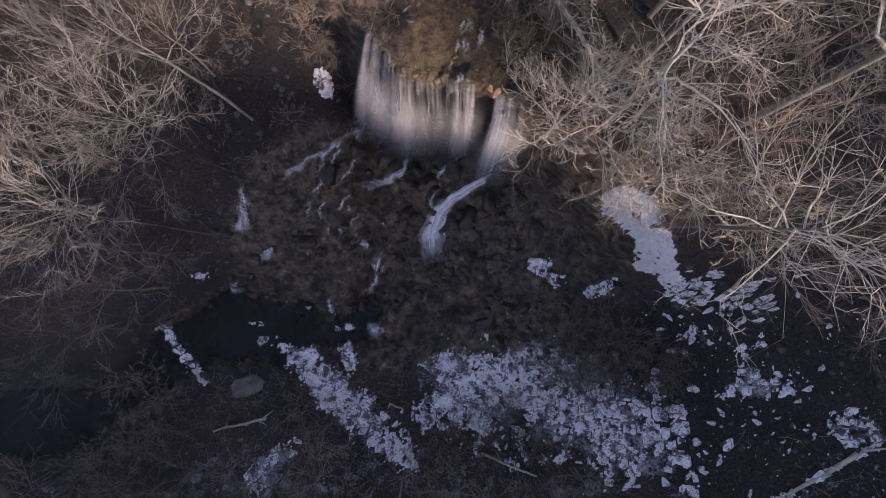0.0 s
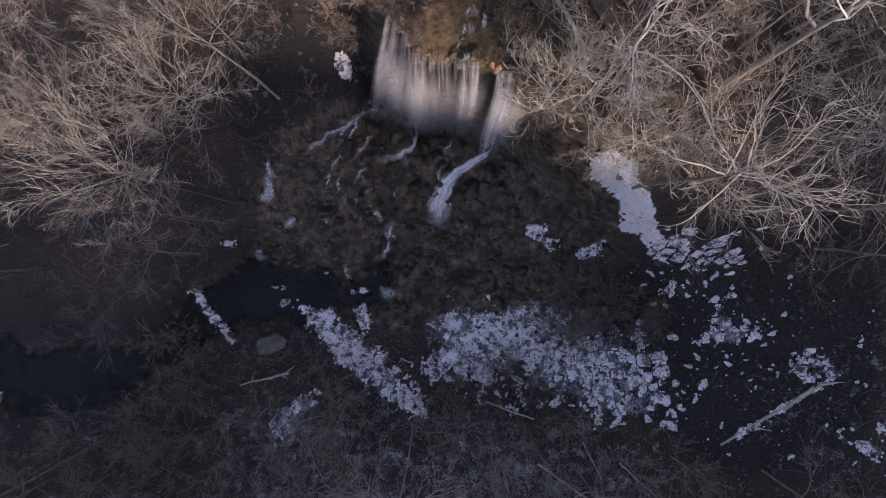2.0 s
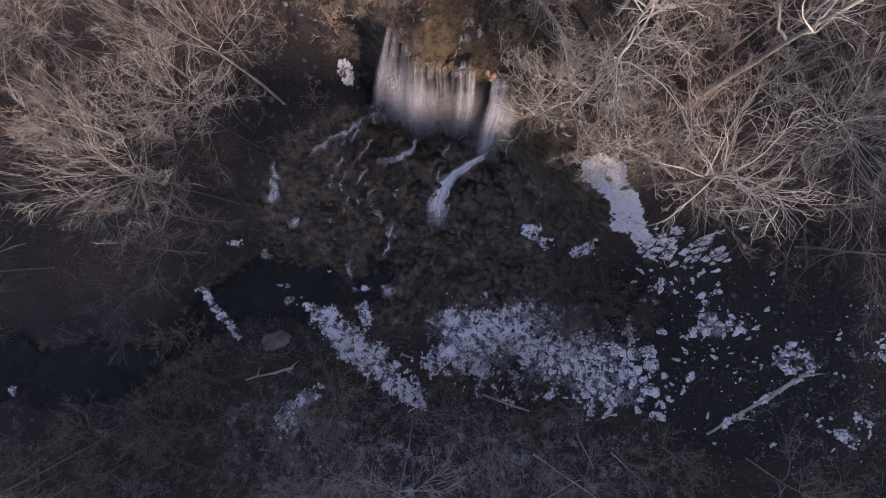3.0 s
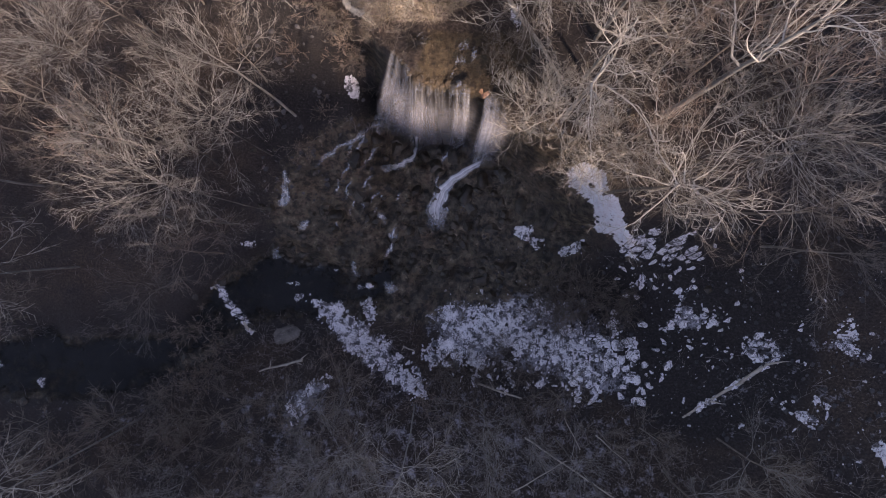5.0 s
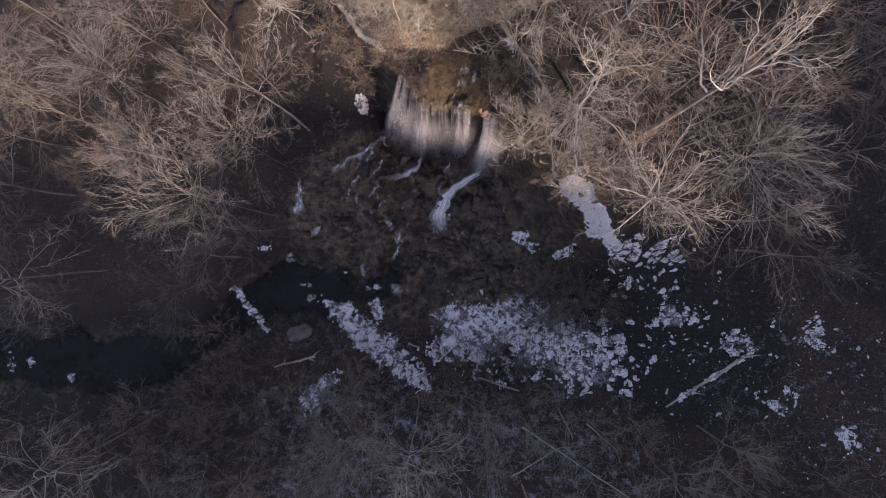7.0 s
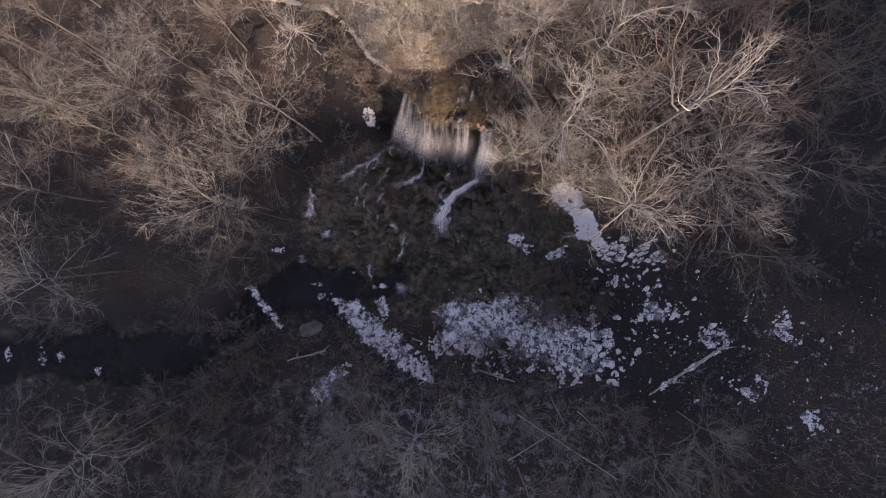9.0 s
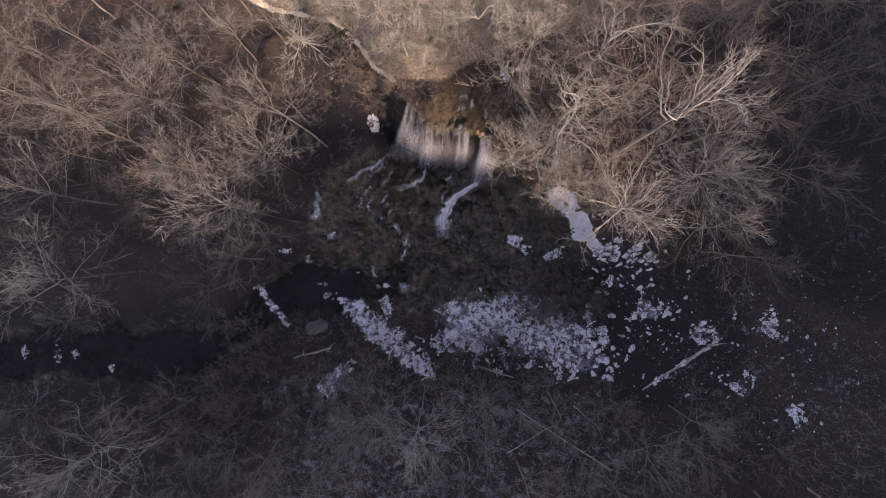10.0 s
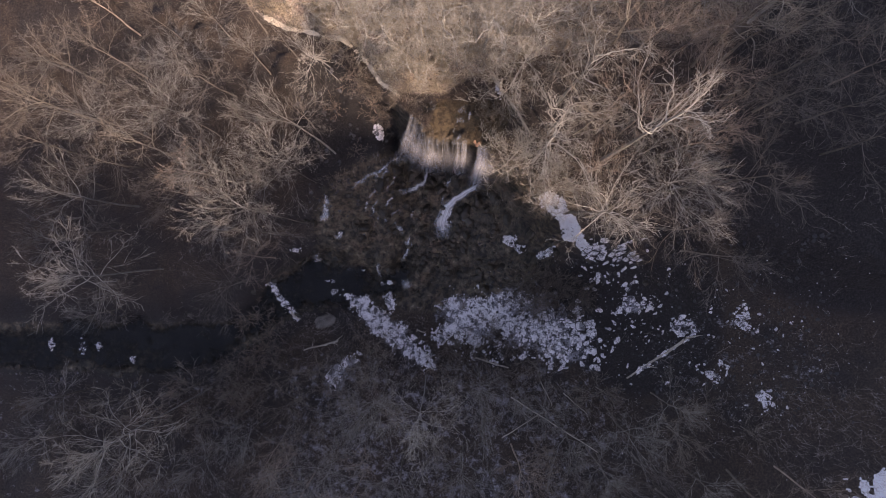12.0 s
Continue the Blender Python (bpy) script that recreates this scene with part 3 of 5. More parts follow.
# the branching rills of the mossy bank: lines from top to bottom, width
BANK_RILLS = [((-6.4, -7.1, -7.8, -8.5, -9.2, -9.8, -10.1, -10.3), (14.6, 13.6, 12.7, 12.1, 11.5, 10.8, 10.0, 9.2), 0.22), ((-9.0, -10.2, -11.4, -12.3, -13.2, -14.2), (11.6, 11.1, 10.5, 10.0, 9.4, 8.6), 0.18),
              ((-7.0, -7.4, -8.2, -9.2), (11.4, 10.5, 9.6, 8.2), 0.14), ((-6.0, -6.6, -7.1, -7.0, -6.8), (14.4, 13.8, 12.9, 11.8, 10.9), 0.16), ((-8.0, -8.6, -8.9, -9.6), (12.6, 11.6, 10.6, 9.8), 0.12),
              ((-10.2, -10.6, -11.3), (9.4, 8.6, 7.4), 0.12), ((-8.0, -8.5, -9.3), (7.9, 7.0, 6.2), 0.2), ((-7.4, -7.9, -8.2), (6.2, 5.5, 4.8), 0.18), ((-11.6, -11.9, -12.2), (7.4, 6.7, 5.9), 0.2), ((-10.2, -10.7, -11.2), (7.4, 6.6, 5.0), 0.16)]
for xs, ys, w in BANK_RILLS:
    rill("cascade", xs, ys, [w * (0.7 + 0.6 * ((k * 0.618) % 1)) for k in range(len(xs))], 0.5, "thin white rill wandering down the mossy bank")
for x, y, w in ((-17.6, 8.2, 0.3), (-18.0, 7.0, 0.4), (-18.4, 5.8, 0.35), (-17.7, 6.2, 0.25)):
    rill("cascade", [x, x - 0.2, x - 0.1, x - 0.5], [y, y - 0.5, y - 1.0, y - 1.6], [w * 0.5, w, w * 1.2, w * 0.6], 0.6, "white trickle down the foot of the bank")
rill("cascade", [-7.0, -7.3, -7.5], [3.6, 3.3, 2.9], [0.25, 0.4, 0.3], 0.6, "soft white foam below a basin ledge")
rill("cascade", [-5.6, -6.0, -6.5, -7.3], [2.2, 0.8, -0.7, -1.6], [0.14, 0.2, 0.2, 0.3], 0.65, "thin trickle over the dark basin floor")
rill("cascade", [-10.5, -10.8, -10.5], [-2.0, -3.0, -4.2], [0.3, 0.45, 0.3], 0.6, "small white chute into the pool")
rill("cascade", [-14.8, -15.5, -16.4], [-3.0, -3.3, -3.8], [0.35, 0.5, 0.3], 0.6, "small white chute into the pool")
rill("cascade", [-6.0, -6.4, -7.0], [-4.8, -5.4, -5.8], [0.5, 0.8, 0.6], 0.5, "soft white foam below a basin ledge")
rill("cascade", [-16.0, -16.6, -17.2], [2.6, 2.4, 2.0], [0.3, 0.5, 0.4], 0.55, "soft white foam below a basin ledge")
rill("cascade", [-20.2, -20.4, -20.7], [-0.4, -1.5, -2.8], [0.3, 0.45, 0.35], 0.45, "soft white foam below a basin ledge")


# a still pool in the creek above the lip
pool_z = ground(-1.6, 16.6) + 0.32
pool_v = [(-1.7, 16.6, pool_z)]
for a in np.linspace(0, 2 * math.pi, 32, endpoint=False):
    wave = 1 + 0.3 * math.sin(3 * a + 1) + 0.2 * math.sin(7 * a)
    pool_v.append((-1.7 + 1.5 * wave * math.cos(a), 16.6 + 0.75 * wave * math.sin(a) + 0.3 * math.cos(a), pool_z))
pm = mesh_of("creek_pool", pool_v, [(0, 1 + k, 1 + (k + 1) % 32) for k in range(32)], STREAM)
floats(pm, "depth", [0.8] + [0.05] * 32)
tagged(part("creek_pool", pm), "small blue-grey pool in the creek above the lip", "pool", kind="structure")
rr = random.Random(17)
for _ in range(5):
    x, y = rr.uniform(-2.8, -0.8), rr.uniform(16.3, 17.1)
    rill("riffle", [x, x + 0.3, x + 0.6], [y, y + 0.1, y + 0.25], [0.04, rr.uniform(0.06, 0.12), 0.04], rr.uniform(0.15, 0.3), "pale riffle in a side arm of the creek", "riffle")
for _ in range(11):
    y = 13.6 + 3.8 * rr.random()
    x = 1.3 + 0.2 * (y - 14) + rr.gauss(0, 0.22)
    rill("riffle", [x, x + rr.uniform(-0.15, 0.15), x - 0.1], [y, y - 0.3, y - 0.6], [0.05, rr.uniform(0.08, 0.2), 0.05], rr.uniform(0.15, 0.34), "white riffle in the ochre creek bed", "riffle")
for _ in range(13):
    x, y = rr.uniform(-13.5, -4.5), rr.uniform(1.0, 9.5)
    dx, dy = rr.uniform(-0.5, 0.1), rr.uniform(-1.0, -0.35)
    rill("riffle", [x, x + dx * 0.5, x + dx], [y, y + dy * 0.5, y + dy], [0.08, rr.uniform(0.1, 0.22), 0.08], rr.uniform(0.25, 0.6), "small white riffle over a basin ledge", "riffle")
for _ in range(2):
    y = rr.uniform(14.2, 18.6)
    x = 1.4 + 0.22 * (y - 12) + rr.uniform(-0.9, 0.9)
    rill("riffle", [x, x + 0.1, x - 0.1], [y, y - 0.5, y - 1.0], [0.1, rr.uniform(0.2, 0.35), 0.1], rr.uniform(0.15, 0.3), "white riffle in the ochre creek bed", "riffle")


# ---- stones ----
def stone_mesh(name, seed, flat, material, levels=2):
    bm = bmesh.new()
    bmesh.ops.create_icosphere(bm, subdivisions=levels, radius=1.0)
    r = random.Random(seed)
    planes = [(Vector((r.gauss(0, 1), r.gauss(0, 1), r.gauss(0, 1))).normalized(), r.uniform(0.45, 0.8)) for _ in range(11)]
    for vert in bm.verts:
        for n, d in planes:
            over = vert.co.dot(n) - d
            if over > 0:
                vert.co -= n * over * 0.9
        vert.co *= 1 + 0.16 * noise.noise(vert.co * 2.0 + Vector((seed, 0, 0)))
        vert.co.z *= flat
    me = bpy.data.meshes.new(name)
    bm.to_mesh(me)
    bm.free()
    me.materials.append(material)
    return me


def cap_mesh(name, stone, level, material):
    """Snow lying on a stone: its upper part, a little larger, with a closed underside."""
    me = stone.copy()
    me.name = name
    me.materials.clear()
    me.materials.append(material)
    for vert in me.vertices:
        c = vert.co
        if c.z < level:
            c.z, c.x, c.y = level, c.x * 0.98, c.y * 0.98
        else:
            c.z = c.z * 1.05 + 0.06
            c.x, c.y = c.x * 1.02, c.y * 1.02
    return me


STONES = []
for k in range(6):
    sm = stone_mesh("stone", 11 + k, 0.62, STONE)
    STONES.append((sm, cap_mesh("snow_cap", sm, 0.2, SNOW_CAP)))
# the snow's patches: centre, half length, half width, turn in degrees, cover
PATCHES = [(-9.0, -12.3, 7.4, 1.6, -37, 0.95), (-8.9, -8.2, 0.9, 1.2, 0, 0.8), (4.0, -9.2, 4.0, 2.3, -6, 0.66), (10.2, -11.0, 5.0, 3.6, -14, 0.41), (9.5, -7.6, 4.6, 1.8, 5, 0.32), (2.0, -13.4, 4.4, 2.0, -8, 0.36), (8.0, -15.0, 4.6, 1.8, -6, 0.24),
           (16.0, -12.6, 5.4, 3.6, -14, 0.42), (25.2, -7.6, 2.6, 1.5, 8, 0.5), (30.8, -10.0, 1.8, 1.6, 30, 0.36), (22.2, -1.2, 3.8, 3.0, -50, 0.22), (20.4, -0.2, 2.2, 1.4, -40, 0.5),
           (-17.4, -19.8, 1.8, 1.6, 0, 0.4), (-15.4, -17.6, 3.4, 1.1, 50, 0.28)]
SMALL = [(-23.0, 0.4, 1.2, 0.9, -30, 0.36), (-18.3, -5.0, 1.0, 0.6, 0, 0.42), (-17.7, -6.6, 0.8, 0.6, 20, 0.4), (-12.6, -3.2, 1.1, 0.22, 0, 0.5),
         (9.6, 1.4, 1.1, 0.7, -35, 0.85), (11.1, 0.1, 0.85, 0.6, -30, 0.85), (14.6, -0.4, 1.2, 0.5, 25, 0.95), (-9.35, 16.5, 0.55, 0.65, 0, 0.9), (6.4, 18.6, 0.4, 1.1, 15, 0.4)]
STREAMSIDE = [(-9.3, -5.2, 1.0, 0.4, 0, 0.55), (-26.0, -8.0, 3.0, 0.55, -52, 0.85),
         (36.8, -8.2, 1.0, 2.6, 10, 0.4), (33.6, -15.0, 2.0, 1.3, 0, 0.34), (38.0, -18.0, 1.4, 1.6, 0, 0.26)]
FAR = [(-58.2, -15.6, 0.7, 1.6, 0, 0.5), (-55.5, -15.2, 0.8, 0.8, 0, 0.4), (-63.0, -15.0, 0.6, 1.2, 0, 0.4), (-50, -17.2, 0.5, 1.0, 0, 0.4)]


def cells(x, y, size, seed):
    """Broken ground: the gap between neighbouring cells, and a random value for each cell."""
    x, y = x / size, y / size
    ix, iy = np.floor(x), np.floor(y)
    f1, f2, val = np.full(x.shape, 9.0), np.full(x.shape, 9.0), np.zeros(x.shape)
    for dx in (-1, 0, 1):
        for dy in (-1, 0, 1):
            cx, cy = ix + dx, iy + dy
            d = np.hypot(cx + hashed(cx, cy, seed) - x, cy + hashed(cx, cy, seed + 3) - y)
            val = np.where(d < f1, hashed(cx, cy, seed + 7), val)
            f2 = np.where(d < f1, f1, np.minimum(f2, d))
            f1 = np.minimum(f1, d)
    return f2 - f1, val


def patch_mask(x, y, cx, cy, a, b, turn, cover, seed, ice=False, grain=1.0):
    c, s = math.cos(radians(turn)), math.sin(radians(turn))
    u, w = ((x - cx) * c + (y - cy) * s) / a, (-(x - cx) * s + (y - cy) * c) / b
    body = 1.0 - np.hypot(u, w)
    if ice:
        return body + 0.6 * fbm(x, y, 1.5, 4, seed)
    warp = 0.4 + 0.6 * grain
    wx, wy = x + warp * fbm(x, y, 1.3, 3, seed + 1), y + warp * fbm(x, y, 1.3, 3, seed + 2)
    gap, val = cells(wx, wy, 1.1 if grain > 0.3 else 0.85, seed)
    gap2, val2 = cells(wx * 1.2, wy, 0.45, seed + 5)
    m = np.minimum(body * 1.3, 0.5) + (cover - 0.74) + (1.3 if a > 3 and b > 2 else 1.0 if a > 3 else 0.7) * fbm(x, y, 2.8, 3, seed) + 0.8 * grain * fbm(x, y, 0.55, 3, seed + 9) + (0.9 - 0.4 * grain) * (val - 0.5) + 0.4 * grain * (val2 - 0.5)
    gap = gap - 0.16 - 0.1 * val2 if grain < 0.3 else np.minimum(gap, gap2 * 1.3) - 0.05 - 0.12 * val2
    return np.minimum(m, gap * 1.2 + np.clip(m - 0.3, 0, 1) * (0.8 if grain > 0.3 else 0.25))


def snow_patch(cx, cy, a, b, turn, cover, seed, ice=False, grain=1.0, name="snow_patch", label="patchy old snow lying among dark stones"):
    r = max(a, b) * 1.35 + 0.6
    step = 0.12 if r < 7 else 0.17 if r < 12 else 0.3
    xs, ys = np.arange(cx - r, cx + r, step), np.arange(cy - r, cy + r, step)
    X, Y = np.meshgrid(xs, ys, indexing="ij")
    M = patch_mask(X, Y, cx, cy, a, b, turn, cover, seed, ice, grain)
    on = M > 0
    keep = on[:-1, :-1] | on[1:, 1:] | on[1:, :-1] | on[:-1, 1:]
    Z = np.maximum(height(X, Y), WATER - 0.05) + np.where(on, 0.04 + 0.12 * np.clip(M * 3, 0, 1) ** 0.5 + (0 if ice else 0.35) * np.abs(fbm(X, Y, 0.9, 2, seed + 4)), -0.06)
    V, Q = np.stack([X, Y, Z], -1).reshape(-1, 3), grid_faces(len(xs), len(ys), keep)
    used, back_to = np.unique(Q, return_inverse=True)
    tagged(part(name, mesh_of(name, V[used], back_to.reshape(Q.shape), ICE if ice else SNOW)), label, "snow", kind="stuff")


# on the coarse talus the snow lies stone by stone; elsewhere it is finely broken
for n, row in enumerate(PATCHES):
    snow_patch(*row, 40 + n, grain=0.25 if row[0] > 14 else 0.8 if row[5] > 0.6 else 1.0)
for n, row in enumerate(SMALL + STREAMSIDE):
    snow_patch(*row, 60 + n, label="small pale patch of ice on dark rock")
for n, row in enumerate(FAR):
    snow_patch(*row, 80 + n, label="pale frozen patch on the valley floor")
snow_patch(16.1, 3.2, 4.6, 0.85, -47, 1.0, 91, True, 1.0, "ice_sheet", "smooth bluish ice sheet on the rocky slope")

snow_patch(50.6, -30.2, 7.2, 7.0, 0, 1.0, 92, True, 1.0, "snow_field", "smooth pale-blue snow field at the wood's edge")

rng = random.Random(5)
picked = []
for row in PATCHES[2:10] * 7 + PATCHES[:1] * 8 + [(28, -12, 9, 6, 0, 0), (24, -5, 5, 7, 0, 0), (36, -13, 9, 8, 0, 0)] * 16:
    for _ in range(3):
        a = rng.uniform(0, 2 * math.pi)
        q = math.sqrt(rng.random()) * 1.1
        c, s = math.cos(radians(row[4])), math.sin(radians(row[4]))
        u, w = row[2] * q * math.cos(a), row[3] * q * math.sin(a)
        picked.append((row[0] + u * c - w * s, row[1] + u * s + w * c))
rng.shuffle(picked)
masters = {}
for k, (x, y) in enumerate(picked[:290]):
    kind = k % 6
    size = rng.choice([0.12, 0.16, 0.2, 0.26, 0.36]) * (1.7 if 9 < x < 24 else 1.0)
    m = Matrix.Translation((x, y, ground(x, y) + 0.12 * size)) @ Matrix.Rotation(rng.uniform(0, 6.28), 4, "Z") @ Matrix.Diagonal((size * rng.uniform(0.9, 1.5), size * rng.uniform(0.5, 1.0), size * rng.uniform(0.6, 1.0), 1))
    if kind not in masters:
        st = tagged(part("talus_stone", STONES[kind][0]), "dark angular talus stone with a snow cap", "stone", "snow-capped talus stones")
        part("snow_cap", STONES[kind][1], st, "white snow cap")
        st.matrix_basis = m
        masters[kind] = st
        first = st
    else:
        src = masters[kind]
        keepm = src.matrix_basis.copy()
        src.matrix_basis = Matrix.Identity(4)
        copy_thing(src, m)
        src.matrix_basis = keepm


def scatter_stones(name, count, where, sizes, material, label, seed, flat=0.6):
    r = np.random.default_rng(seed)
    protos = [stone_mesh("proto", seed + k, flat, material, 1) for k in range(5)]
    shapes = [(np.array([v.co[:] for v in p.vertices]), np.array([f.vertices[:] for f in p.polygons])) for p in protos]
    pieces = []
    xs, ys = where(r, count)
    zs = height(xs, ys)
    for x, y, z in zip(xs, ys, zs):
        v, q = shapes[r.integers(5)]
        a, s = r.uniform(0, 6.28), sizes[0] * (sizes[1] / sizes[0]) ** r.random() ** 1.8
        c, n = math.cos(a) * s, math.sin(a) * s
        pieces.append((np.stack([v[:, 0] * c - v[:, 1] * n + x, v[:, 0] * n + v[:, 1] * c + y, v[:, 2] * s * r.uniform(0.7, 1.2) + z + 0.1 * s], -1), q))
    v, q = joined(pieces)
    for p in protos:
        bpy.data.meshes.remove(p)
    tagged(part(name, mesh_of(name, v, q, material, False)), label, "rubble", kind="stuff")


def talus_spots(r, n):
    return r.uniform(4, 46, n), r.uniform(-20, 3, n) * 1.0


def basin_spots(r, n):
    return r.normal(-2, 9, n), r.normal(1.5, 5.2, n).clip(-9, 10.5)


scatter_stones("talus_rubble", 1500, talus_spots, (0.08, 0.4), STONE, "loose dark rubble on the talus slope", 31)
scatter_stones("basin_rubble", 800, basin_spots, (0.08, 0.9), WET_STONE, "wet dark rocks of the plunge basin", 32)


def shore_spots(r, n):
    k = r.integers(0, len(BED_X) - 2, n)
    f, side = r.random(n), r.choice([-1.0, 1.0], n)
    x, y = BED_X[k] + f * (BED_X[k + 1] - BED_X[k]), BED_Y[k] + f * (BED_Y[k + 1] - BED_Y[k])
    w = BED_W[k] + f * (BED_W[k + 1] - BED_W[k])
    return x + r.normal(0, 0.7, n), y + side * (w + 1.0 + r.normal(0, 0.7, n))


def bank_spots(r, n):
    return r.uniform(-21, -7, n), r.uniform(5, 23, n)


scatter_stones("bank_stones", 260, bank_spots, (0.1, 0.5), STONE, "loose stones on the steep dark bank", 36)
scatter_stones("shore_stones", 700, shore_spots, (0.15, 0.8), WET_STONE, "dark wet stones along the stream's banks", 34)


def creek_spots(r, n):
    y = 12.6 + 6.5 * r.random(n) ** 1.2
    return 1.6 + 0.22 * (y - 12) + 0.8 * np.sin((y - 12) * 0.25) + r.normal(0, 2.6, n), y


scatter_stones("creek_stones", 90, creek_spots, (0.06, 0.26), TUFA, "ochre stones and ledges in the creek bed", 35, 0.45)


def speck_spots(r, n):
    return np.concatenate([r.uniform(22, 62, n // 2), r.normal(16, 7, n - n // 2)]), np.concatenate([r.uniform(-26, -1, n // 2), r.normal(-9, 5, n - n // 2)])


scatter_stones("snow_lumps", 1000, speck_spots, (0.03, 0.15), SNOW_CAP, "scattered small lumps of old snow between the stones", 33, 0.5)

# larger rocks round the basin
BIG = [(-5.1, 12.2, 2.0), (3.2, 6.0, 1.7), (0.6, 11.4, 1.0), (8.0, 7.4, 1.1), (-0.6, 9.4, 1.2), (4.8, 7.6, 1.3), (-9.6, 9.4, 1.2), (-7.5, 12.0, 1.3), (-5.2, 11.4, 1.1), (-2.0, 10.6, 1.0), (1.5, 10.2, 1.2), (5.6, 9.6, 1.3), (7.4, 8.0, 1.2), (2.8, 6.0, 1.2), (3.6, 4.2, 1.0),
       (-3.2, 6.4, 1.0), (-9.6, 6.0, 1.1), (-12.5, 3.4, 1.2), (-6.2, -3.6, 1.0), (-11.0, -4.4, 0.9), (6.2, 1.8, 1.2), (8.4, -2.6, 1.1), (5.2, -4.4, 1.2), (9.2, 4.2, 1.4), (-13.0, -7.6, 0.9), (12.6, 2.4, 1.2)]
WETS = [stone_mesh("wet_rock", 51 + k, 0.6, WET_STONE, 3) for k in range(4)]
for k, (x, y, s) in enumerate(BIG):
    ob = tagged(part("boulder", WETS[k % 4]), "large wet boulder, dark brown, in the basin", "boulder", "basin boulders")
    ob.matrix_basis = Matrix.Translation((x, y, ground(x, y) + 0.05)) @ Matrix.Rotation(k * 1.7, 4, "Z") @ Matrix.Diagonal((s, s * 0.8, s * 0.8, 1))

# a flat slab beside the pool
slab = tagged(part("boulder", stone_mesh("slab", 63, 0.3, SLAB, 3)), "flat grey-brown slab of rock beside the pool", "boulder")
slab.matrix_basis = Matrix.Translation((-19.5, -11.1, ground(-19.5, -11.1) + 0.25)) @ Matrix.Rotation(0.25, 4, "Z") @ Matrix.Diagonal((2.1, 1.25, 1.3, 1))

# ledges of the lip
for k in range(22):
    x = -3.9 + k * 0.46
    y = float(np.interp(x, EDGE_X, EDGE_Y)) + rng.uniform(0.25, 0.8)
    s = rng.uniform(0.25, 0.5)
    red = 2.7 < x < 4.0
    ob = tagged(part("lip_rock", stone_mesh("lip_rock", 71 + k, 0.55, RED_TUFA if red else TUFA)), "reddish travertine ledge at the lip" if red else "ochre travertine ledge at the lip of the falls", "ledge", "ledges of the lip")
    ob.matrix_basis = Matrix.Translation((x, y, ground(x, y + 0.5) - 0.15)) @ Matrix.Rotation(k * 2.1, 4, "Z") @ Matrix.Diagonal((s * 1.2, s, s * 1.1, 1))


# ---- bare winter trees ----
def lines(r, start, way, length, knots, wander, up):
    """Wandering lines. start, way: lines x 3; length: lines."""
    pts, d, p = [start], way.copy(), start.copy()
    for _ in range(knots - 1):
        d = d + wander * r.normal(size=d.shape) + np.array([0, 0, up])
        d /= np.linalg.norm(d, axis=1, keepdims=True)
        p = p + d * (length / (knots - 1))[:, None]
        pts.append(p)
    return np.stack(pts, 1)


def sprout(r, parents, each, lo, hi, spread):
    """Starting points and ways of side shoots on each parent line."""
    n, k, _ = parents.shape
    s = (np.linspace(lo, hi, each)[None] + r.uniform(-0.5, 0.5, (n, each)) * (hi - lo) / each).clip(0, 0.999) * (k - 1)
    i = s.astype(int)
    f = (s - i)[..., None]
    rows = np.arange(n)[:, None]
    a, b = parents[rows, i], parents[rows, np.minimum(i + 1, k - 1)]
    at, tan = a + (b - a) * f, b - a
    tan = tan / (np.linalg.norm(tan, axis=2, keepdims=True) + 1e-9)
    side = r.normal(size=tan.shape)
    side -= (side * tan).sum(2, keepdims=True) * tan
    side /= np.linalg.norm(side, axis=2, keepdims=True) + 1e-9
    ang = np.radians(r.normal(spread, 12, (n, each)))[..., None]
    return at.reshape(-1, 3), (tan * np.cos(ang) + side * np.sin(ang)).reshape(-1, 3), s.reshape(-1) / (k - 1)


def spikes(pts, r0):
    """Fine twigs: three corners at the foot and one at the tip."""
    n = len(pts)
    ang = np.arange(3) * 2 * np.pi / 3
    way = pts[:, 1] - pts[:, 0]
    way = way / (np.linalg.norm(way, axis=1, keepdims=True) + 1e-9)
    a = np.cross(way, np.array([0.31, 0.53, 0.79]))
    a /= np.linalg.norm(a, axis=1, keepdims=True) + 1e-9
    b = np.cross(way, a)
    ring = pts[:, 0][:, None] + r0 * (a[:, None] * np.cos(ang)[:, None] + b[:, None] * np.sin(ang)[:, None])
    v = np.concatenate([ring, pts[:, 1][:, None]], 1).reshape(-1, 3)
    k = np.arange(n)[:, None] * 4
    return v, np.concatenate([k + np.array([0, 1, 3]), k + np.array([1, 2, 3])])


